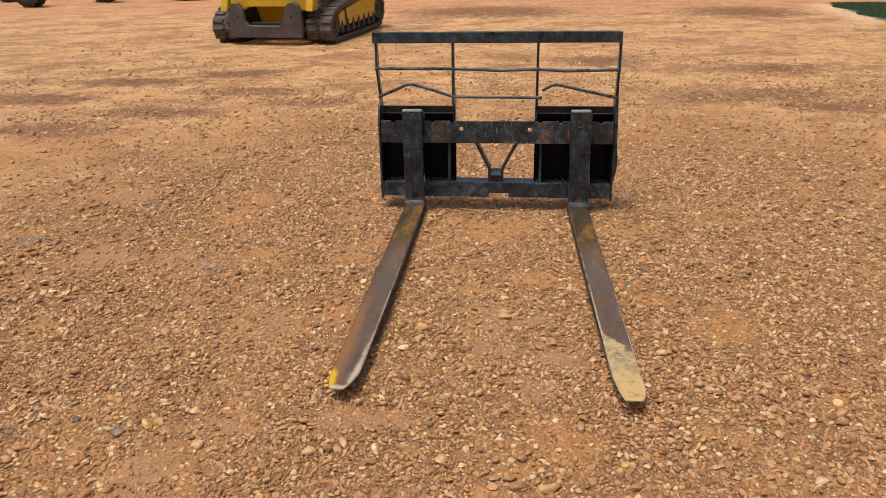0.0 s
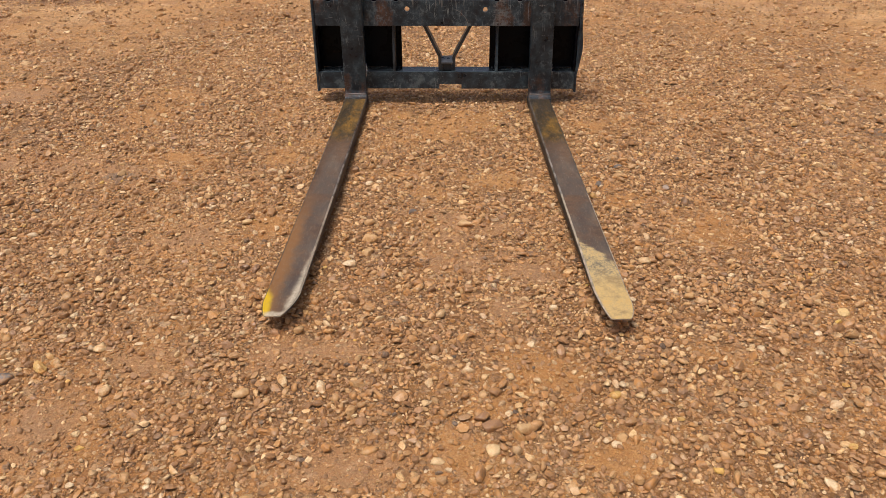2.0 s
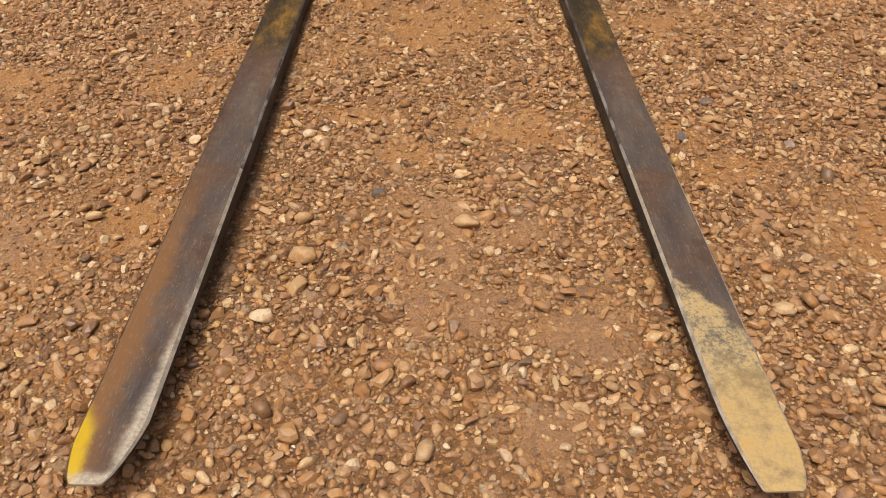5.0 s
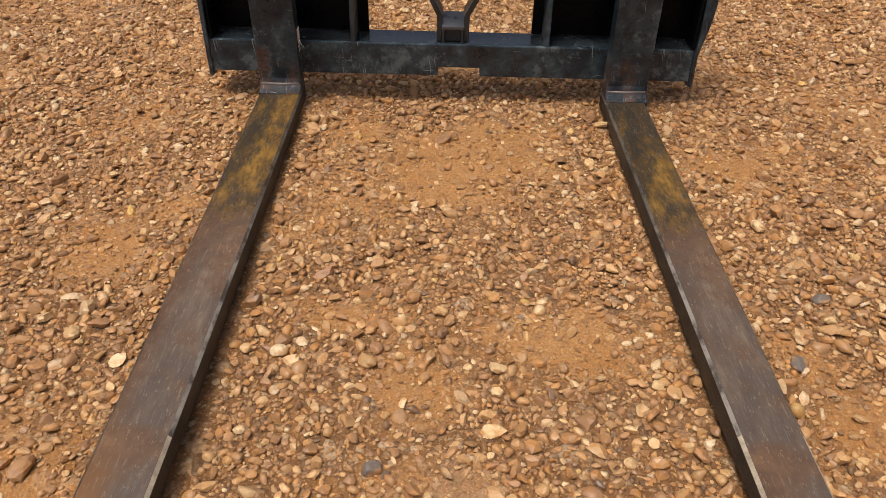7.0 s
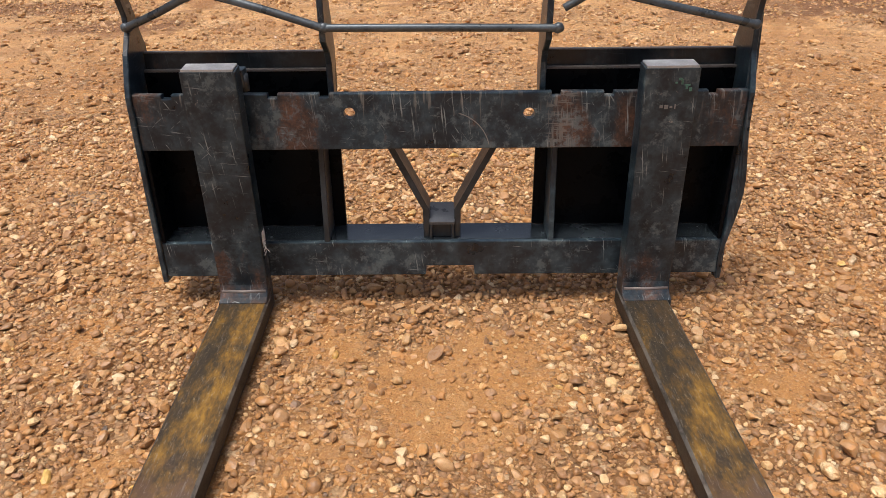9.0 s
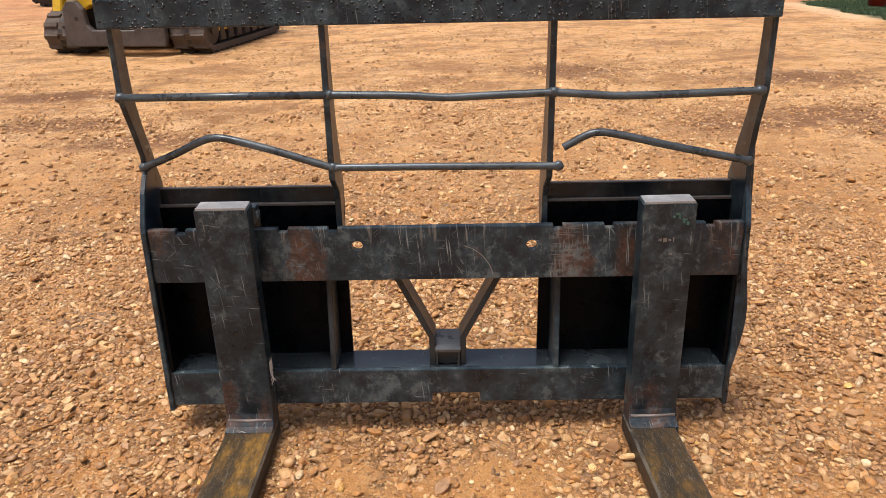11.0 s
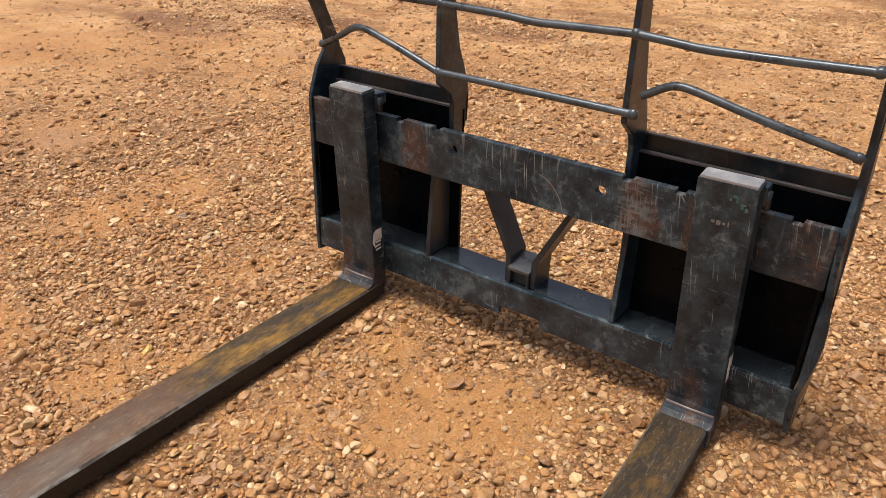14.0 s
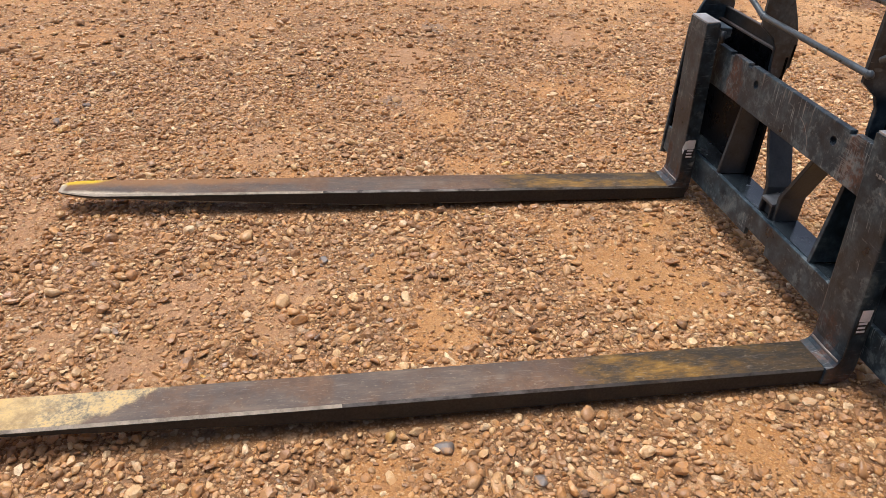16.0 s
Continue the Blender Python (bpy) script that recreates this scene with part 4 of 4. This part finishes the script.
RODS = [
    [(-0.596, -0.015, 0.741), (-0.205, -0.014, 0.740)],
    [(-0.205, -0.014, 0.740), (-0.06, -0.014, 0.737), (0.01, -0.014, 0.731), (0.08, -0.014, 0.734), (0.213, -0.014, 0.738)],
    [(0.213, -0.014, 0.738), (0.27, -0.014, 0.734), (0.33, -0.014, 0.729), (0.45, -0.014, 0.731), (0.596, -0.014, 0.735)],
    [(-0.594, 0.040, 0.594), (-0.52, 0.018, 0.625), (-0.452, -0.004, 0.659), (-0.418, -0.008, 0.663), (-0.32, -0.013, 0.637), (-0.207, -0.014, 0.600)],
    [(-0.207, -0.014, 0.601), (0.0, -0.014, 0.600), (0.226, -0.012, 0.597)],
    [(0.236, -0.004, 0.631), (0.286, -0.008, 0.660), (0.318, -0.010, 0.661), (0.45, -0.010, 0.630), (0.597, 0.006, 0.597)],
]
for i, points in enumerate(RODS):
    bm = bmesh.new()
    tube(bm, rounded(points) if len(points) > 2 else points, 0.0075, 12)
    part("rod", bm, M_ROD, carriage, "bent round bar" if i in (3, 5) else "", True)
for i, c in enumerate([RODS[0][0], RODS[0][1], RODS[1][-1], RODS[2][-1], RODS[3][0], RODS[4][0], RODS[4][-1], RODS[5][-1]]):
    bm = bmesh.new()
    blob(bm, c, (0.011, 0.009, 0.010), i)
    part("weld", bm, M_ROD, carriage, "", True)


# ---- pallet forks ----
def fork(name_label, m, tine_material, wide, tip, marks, rim, rubbed, lean=0.0):
    """wide: the half widths at heel and tip, for either side; tip: where each side starts to close and how wide it ends."""
    f = thing("pallet_fork", name_label, "pallet fork", m, "pallet forks")
    w = 0.050
    # tine: plan outline with a worn, cut-off tip, thickness tapering from below
    ny, nx = 60, 8
    length = 1.800
    bm = bmesh.new()
    def half(yy):
        out = []
        for (heel, far), (start, end) in zip(wide, tip):
            v = heel + (far - heel) * max(0.0, yy) / length
            if yy > start:
                u = (yy - start) / (length - start)
                v += (end - far) * (0.4 * u + 0.6 * (1 - math.sqrt(max(0.0, 1 - u * u))))
            out.append(v)
        return out
    rows = []
    stops = [-0.030 + 1.700 * i / ny for i in range(ny + 1)] + [1.69 + 0.0085 * i for i in range(1, 12)] + [1.789, 1.794, 1.798, length]
    for yy in stops:
        left, right = half(yy)
        q = max(0.0, (yy - length + 0.036) / 0.036)
        t = max(0.0, yy) / length
        top = 0.044 + 0.020 * t
        under = 0.002 + 0.008 * t + 0.046 * max(0.0, (t - 0.52) / 0.48) ** 1.15
        e = 0.0050
        top -= 0.004 * q * q
        e = min(e, (top - under) * 0.3)
        ring = [(-left, top - e), (-left + e, top)] + [(-left + e + (left + right - 2 * e) * k / nx, top) for k in range(1, nx)] + [(right - e, top), (right, top - e), (right, under + e), (right - e, under), (-left + e, under), (-left, under + e)]
        rows.append([bm.verts.new((a, -yy, b)) for a, b in ring])
    for a, b in zip(rows, rows[1:]):
        for k in range(len(a)):
            quad = bm.faces.new((a[k], a[(k + 1) % len(a)], b[(k + 1) % len(a)], b[k]))
            quad.material_index = 1 if b[0].co.y < rim and (k == 0 and "first" in rubbed or k == nx + 1 and "second" in rubbed) else 0
    bm.faces.new(rows[0])
    bm.faces.new(rows[-1][::-1]).material_index = 1
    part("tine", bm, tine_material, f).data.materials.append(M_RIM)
    # shank: leans back a little and turns into the tine through a rounded heel
    bm = bmesh.new()
    outline = [(0.0225, 0.540), (-0.0195, 0.538), (-0.002, 0.075), (-0.006, 0.060), (-0.014, 0.050), (-0.0295, 0.0455), (-0.0295, 0.0035), (0.010, 0.003), (0.030, 0.012), (0.040, 0.032), (0.0405, 0.075)]
    prism(bm, outline, "x", -w - 0.001, w + 0.001, 0.003, 2)
    part("shank", bm, M_SHANK, f, "scarred black fork shank")
    # thin pale slab on the shank: sky reflection of the top face as colour
    bm = bmesh.new()
    prism(bm, [(0.020, 0.5405), (-0.0175, 0.5385), (-0.0174, 0.5425), (0.0199, 0.5440)], "x", -w + 0.002, w - 0.002, 0.001, 1)
    part("shank_top", bm, M_BARE, f, "bright top face, the sky's reflection in its colour")
    bm = bmesh.new()
    tube(bm, [(-w + 0.003, -0.0035, 0.060), (0.0, -0.0045, 0.0585), (w - 0.003, -0.0035, 0.060)], 0.0045, 8)
    part("heel_edge", bm, M_HEEL, f, "polished inner heel edge", True)
    # hooks that ride on the cross plate and the lower bar
    bm = bmesh.new()
    prism(bm, [(0.0205, 0.530), (0.056, 0.528), (0.056, 0.505), (0.040, 0.497), (0.022, 0.497)], "x", -0.040, 0.055, 0.003, 2)
    part("top_hook", bm, M_SHANK, f, "black hook over the cross plate")
    bm = bmesh.new()
    tube(bm, [(0.054, 0.032, 0.520), (0.054, 0.032, 0.488)], 0.008, 10)
    part("latch_pin", bm, M_POST, f, "worn latch pin", True)
    # label on the side face
    bm = bmesh.new()
    box(bm, (w + 0.0012, 0.002, 0.135), (w + 0.0022, 0.028, 0.197), 0.0)
    label = part("label_sticker", bm, M_INK, f, "small black and white label, lettering unreadable")
    for z0, z1, y0, y1 in ((0.168, 0.196, 0.003, 0.027), (0.160, 0.166, 0.005, 0.024), (0.150, 0.155, 0.005, 0.022), (0.140, 0.145, 0.005, 0.024)):
        bm = bmesh.new()
        box(bm, (w + 0.0023, y0, z0), (w + 0.0030, y1, z1), 0.0)
        part("label_bar", bm, M_WHITE, label)
    if not marks:
        bm = bmesh.new()
        strip = [(w + 0.0035, 0.004, 0.166), (w + 0.011, -0.008, 0.170), (w + 0.021, -0.016, 0.160)]
        rise = [(0.030, 0.0), (0.024, 0.004), (0.012, 0.010)]
        low = [bm.verts.new(p) for p in strip]
        high = [bm.verts.new((p[0] - d, p[1], p[2] + h)) for p, (h, d) in zip(strip, rise)]
        for k in (0, 1):
            bm.faces.new((low[k], low[k + 1], high[k + 1], high[k]))
        bmesh.ops.solidify(bm, geom=bm.faces[:], thickness=0.0008)
        part("torn_flap", bm, M_WHITE, label, "peeling white corner of the label")
    # unreadable markings on the front face, as plain bars
    for x0, x1, z0, z1, mat in marks:
        bm = bmesh.new()
        yf = lambda z: -0.002 - (z - 0.075) * 0.0378 - 0.0002
        prism(bm, [(x0, yf(z0) - 0.0006), (x1, yf(z0) - 0.0006), (x1, yf(z0) + 0.0002), (x0, yf(z0) + 0.0002)], "z", z0, z1)
        for v in bm.verts:
            v.co.y += yf(v.co.z) - yf(z0)
        part("marking", bm, mat, f)
    # the upright half may stand a little out of true
    for ob in [c for c in f.children_recursive if c.type == "MESH" and not c.name.startswith("tine")]:
        for v in ob.data.vertices:
            v.co.x += lean * max(0.0, v.co.z - 0.06)
    return f


def fork_place(x, angle, y=-0.050):
    return pose(x, y, 0, 0, 0, angle)


fork("rusty brown steel pallet fork with bare edge and yellow tip", fork_place(-0.4175, 0.25), M_TINE_ONE,
     ((0.051, 0.052), (0.053, 0.042)), ((1.735, 0.033), (1.700, 0.006)), [], -1.10, ("second",))
fork("rusty brown steel pallet fork with worn cream-painted end, on gravel", fork_place(0.440, 1.45), M_TINE_TWO,
     ((0.054, 0.041), (0.045, 0.052)), ((1.660, 0.018), (1.735, 0.032)),
     [(-0.018, -0.012, 0.463, 0.468, M_MARK), (-0.009, -0.002, 0.461, 0.469, M_MARK), (0.001, 0.006, 0.463, 0.467, M_MARK), (0.010, 0.012, 0.461, 0.470, M_MARK),
      (0.012, 0.019, 0.516, 0.520, M_TEAL), (0.017, 0.021, 0.508, 0.517, M_TEAL), (0.024, 0.034, 0.505, 0.508, M_TEAL), (0.026, 0.030, 0.499, 0.506, M_TEAL), (0.033, 0.038, 0.495, 0.502, M_TEAL), (0.006, 0.010, 0.510, 0.513, M_TEAL)], -1.05, ("first", "second"), -0.021)


# ---- compact track loader ----
def loader():
    m = pose(-3.26, 6.49, 0, 0, 0, -8.0) @ Matrix.Diagonal((0.895, 1.04, 0.965, 1))
    ld = thing("track_loader", "yellow compact track loader with dusty rubber tracks, parked on the yard", "track loader", m)
    # local frame: front at y = 0, rear at +y, x from -0.97 to 0.97
    for s in (-1, 1):
        xc = s * 0.77
        path = [(0.16, 0.02), (1.85, 0.02), (2.05, 0.06), (2.20, 0.20), (2.22, 0.36), (2.10, 0.52), (1.85, 0.60), (1.2, 0.58), (0.40, 0.50), (0.16, 0.44), (0.03, 0.34), (-0.02, 0.22), (0.03, 0.09)]
        inner_path = [(0.18, 0.075), (1.84, 0.075), (2.02, 0.11), (2.13, 0.22), (2.15, 0.34), (2.06, 0.46), (1.84, 0.54), (1.2, 0.52), (0.41, 0.44), (0.20, 0.39), (0.09, 0.32), (0.05, 0.22), (0.08, 0.13)]
        bm = bmesh.new()
        n = len(path)
        vs = [[[bm.verts.new((xa, *p)) for p in ring] for ring in (path, inner_path)] for xa in (xc - 0.2, xc + 0.2)]
        for i in range(n):
            j = (i + 1) % n
            bm.faces.new((vs[0][0][i], vs[0][0][j], vs[1][0][j], vs[1][0][i]))
            bm.faces.new((vs[0][1][j], vs[0][1][i], vs[1][1][i], vs[1][1][j]))
            for k in (0, 1):
                bm.faces.new((vs[k][0][i], vs[k][1][i], vs[k][1][j], vs[k][0][j]))
        belt = part("track_belt", bm, M_RUBBER, ld, "dusty rubber track with heavy lugs")
        # lugs round the belt
        total = [math.dist(path[i], path[(i + 1) % n]) for i in range(n)]
        step = 0.125
        pos = 0.0
        while pos < sum(total):
            acc = 0.0
            for i in range(n):
                if acc + total[i] > pos:
                    break
                acc += total[i]
            a, b = Vector(path[i]), Vector(path[(i + 1) % n])
            way = (b - a).normalized()
            p = a + way * (pos - acc)
            out = Vector((way.y, -way.x))
            bm = bmesh.new()
            q = [p - way * 0.030 - out * 0.004, p + way * 0.030 - out * 0.004, p + way * 0.020 + out * 0.022, p - way * 0.020 + out * 0.022]
            for xa, xb in ((xc - 0.198, xc - 0.030), (xc + 0.030, xc + 0.198)):
                prism(bm, [tuple(v) for v in q], "x", xa, xb, 0.005, 1)
            part("lug", bm, M_RUBBER, belt)
            # dark pad on the belt for the shade in a drive hole
            bm = bmesh.new()
            gap = p + way * step * 0.5
            prism(bm, [tuple(gap + way * u + out * w) for u, w in ((-0.024, -0.004), (0.024, -0.004), (0.020, 0.003), (-0.020, 0.003))], "x", xc - 0.026, xc + 0.026)
            part("drive_slot", bm, M_DARK, belt)
            pos += step
        # side frame and rollers, seen on the outer face
        bm = bmesh.new()
        prism(bm, [(0.36, 0.20), (1.80, 0.20), (1.98, 0.30), (1.90, 0.44), (1.2, 0.50), (0.45, 0.41), (0.30, 0.32)], "x", xc - 0.15, xc + 0.17, 0.01, 1)
        part("track_frame", bm, M_YELLOW, ld, "yellow track frame with chipped paint")
        # solid dark prism in place of an opening, for the shade inside it
        bm = bmesh.new()
        prism(bm, [(0.60, 0.19), (0.70, 0.19), (0.62, 0.46), (0.56, 0.45)], "x", xc - 0.16, xc + 0.176, 0.006, 1)
        part("frame_gap", bm, M_DARK, ld, "dark block standing in for the shade of a frame gap")
        for k in range(7):
            yy = 0.46 + 0.215 * k
            bm = bmesh.new()
            prism(bm, [(yy - 0.075, 0.10), (yy + 0.075, 0.10), (yy + 0.055, 0.20), (yy + 0.012, 0.285), (yy - 0.012, 0.285), (yy - 0.055, 0.20)], "x", xc - 0.17, xc + 0.18, 0.01, 1)
            part("roller_bracket", bm, M_DARK, ld)
        for yy, zz, rr in ((0.22, 0.24, 0.155), (1.98, 0.30, 0.165)):
            bm = bmesh.new()
            tube(bm, [(xc - 0.17, yy, zz), (xc + 0.175, yy, zz)], rr, 20)
            part("idler_wheel", bm, M_DARK, ld)
            bm = bmesh.new()
            tube(bm, [(xc - 0.18, yy, zz), (xc + 0.19, yy, zz)], 0.05, 12)
            part("hub", bm, M_DARK, ld)
    # coupler plate low between the tracks, with two ears, and the shaded belly behind it
    bm = bmesh.new()
    prism(bm, [(-0.64, 0.10), (0.55, 0.10), (0.57, 0.18), (0.56, 0.46), (0.52, 0.54), (0.44, 0.585), (0.35, 0.56), (0.29, 0.47), (0.25, 0.30), (0.20, 0.265), (-0.30, 0.265), (-0.35, 0.32), (-0.38, 0.48), (-0.45, 0.56), (-0.55, 0.56), (-0.62, 0.48)], "y", -0.11, -0.04, 0.02, 3)
    part("coupler_plate", bm, M_PLATE, ld, "grimy grey coupler plate")
    bm = bmesh.new()
    box(bm, (-0.30, -0.03, 0.24), (0.26, 0.04, 0.30), 0.01)
    part("cross_tube", bm, M_DARK, ld)
    for xx in (-0.46, 0.40):
        bm = bmesh.new()
        tube(bm, [(xx, -0.115, 0.38), (xx, -0.095, 0.38)], 0.022, 12)
        part("bolt", bm, M_DARK, ld)
    bm = bmesh.new()
    prism(bm, [(0.45, 0.22), (2.0, 0.26), (2.25, 0.40), (2.25, 1.25), (1.45, 1.30), (0.30, 0.80), (0.28, 0.56)], "x", -0.54, 0.54, 0.02, 2)
    part("body", bm, M_YELLOW, ld, "yellow painted body")
    bm = bmesh.new()
    prism(bm, [(-0.62, 0.46), (-0.42, 0.46), (-0.34, 0.505), (0.36, 0.505), (0.44, 0.46), (0.62, 0.46), (0.62, 0.70), (-0.62, 0.70)], "y", -0.02, 0.12, 0.012, 1)
    part("front_frame", bm, M_YELLOW, ld, "yellow front cross frame")
    for xx in (-0.45, 0.45):
        bm = bmesh.new()
        box(bm, (xx - 0.05, 0.13, 0.22), (xx + 0.05, 0.44, 0.62), 0.01)
        part("side_post", bm, M_DARK, ld)
    for s in (-1, 1):
        bm = bmesh.new()
        prism(bm, [(-0.10, 0.46), (0.06, 0.46), (0.16, 0.72), (0.9, 0.98), (2.05, 1.28), (2.05, 1.45), (0.85, 1.16), (0.0, 0.84)], "x", s * 0.69 - 0.06, s * 0.69 + 0.06, 0.015, 1)
        part("lift_arm", bm, M_YELLOW, ld, "yellow lift arm")
    bm = bmesh.new()
    prism(bm, [(0.22, 0.80), (1.35, 1.30), (1.35, 2.02), (0.30, 2.02), (0.18, 1.25)], "x", -0.48, 0.46, 0.03, 2)
    part("cab", bm, M_DARK, ld, "dark operator cab")
    bm = bmesh.new()
    prism(bm, [(0.165, 1.28), (0.275, 1.95), (0.268, 1.95), (0.158, 1.28)], "x", -0.40, 0.38)
    part("cab_window", bm, M_GLASS, ld, "dark cab glass")
    bm = bmesh.new()
    box(bm, (-0.50, 2.24, 0.45), (0.48, 2.34, 1.15), 0.03)
    part("rear_door", bm, M_DARK, ld)
    return ld


loader()


# ---- far edge of the yard ----
def tyre(x, y, radius, width, angle, label):
    t = thing("tyre", label, "tyre", pose(x, y, 0.02, 0, 0, angle), "machine tyres")
    bm = bmesh.new()
    prof = [(radius * 0.55, 0.42), (radius * 0.78, 0.5), (radius * 0.95, 0.46), (radius, 0.36), (radius, -0.36), (radius * 0.95, -0.46), (radius * 0.78, -0.5), (radius * 0.55, -0.42)]
    seg = 32
    rings = [[bm.verts.new((w * width, r * math.cos(2 * math.pi * k / seg), radius + r * math.sin(2 * math.pi * k / seg))) for r, w in prof] for k in range(seg)]
    for k in range(seg):
        a, b = rings[k], rings[(k + 1) % seg]
        for i in range(len(prof)):
            j = (i + 1) % len(prof)
            bm.faces.new((a[i], a[j], b[j], b[i]))
    # tread blocks, in two staggered rows
    for k in range(18):
        for side in (-1, 1):
            a = 2 * math.pi * (k + 0.25 * side) / 18
            blk = bmesh.new()
            box(blk, (0.04 * width if side > 0 else -0.46 * width, -0.045, radius - 0.01), (0.46 * width if side > 0 else -0.04 * width, 0.045, radius + 0.028))
            turn = Matrix.Translation((0, 0, radius)) @ Matrix.Rotation(a, 4, "X")
            made = [bm.verts.new(turn @ v.co) for v in blk.verts]
            blk.verts.index_update()
            for fc in blk.faces:
                bm.faces.new([made[v.index] for v in fc.verts])
            blk.free()
    part("tread", bm, M_TYRE, t)
    bm = bmesh.new()
    tube(bm, [(-width * 0.3, 0, radius), (width * 0.3, 0, radius)], radius * 0.56, 24)
    part("rim", bm, M_DARK, t)
    return t


tyre(-12.05, 14.05, 0.42, 0.32, 80, "black machine tyre standing at the far edge of the yard")
tyre(-10.74, 12.80, 0.36, 0.30, 75, "dusty black machine tyre at the far edge of the yard")
tyre(-9.64, 13.95, 0.40, 0.34, 85, "black machine tyre at the far edge of the yard")
tyre(-7.78, 14.25, 0.45, 0.40, 88, "wide black machine tyre at the far edge of the yard")


def grass():
    rng = random.Random(5)
    bm = bmesh.new()
    for _ in range(42000):
        x, y = rng.uniform(5.3, 8.5), rng.uniform(8.6, 11.8)
        if x < 5.70 + 0.05 * (y - 9.76) + 0.10 * math.sin(y * 5) or rng.random() < 0.2:
            continue
        h, a, lean = rng.uniform(0.015, 0.04), rng.uniform(0, 6.28), rng.uniform(-0.03, 0.03)
        dx, dy = math.cos(a) * 0.010, math.sin(a) * 0.010
        z = 0.0
        bm.faces.new([bm.verts.new(p) for p in ((x - dx, y - dy, z), (x + dx, y + dy, z), (x + lean, y + lean * 0.6, z + h))])
    return tagged(part("grass", bm, M_GRASS), "patch of short green grass beside the yard", "grass", kind="stuff")


grass()
pail = thing("pail", "small red plastic pail on the grass", "pail", pose(6.46, 10.5, 0))
bm = bmesh.new()
prof = [(0.11, 0.0), (0.15, 0.30), (0.16, 0.30), (0.16, 0.32), (0.145, 0.32), (0.105, 0.012)]
rings = [[bm.verts.new((r * math.cos(k * math.pi / 12), r * math.sin(k * math.pi / 12), z)) for r, z in prof] for k in range(24)]
for k in range(24):
    a, b = rings[k], rings[(k + 1) % 24]
    for i in range(len(prof) - 1):
        bm.faces.new((a[i], a[i + 1], b[i + 1], b[i]))
bm.faces.new([r[0] for r in rings])
bm.faces.new([r[-1] for r in rings])
part("bucket", bm, M_RED, pail, "", True)
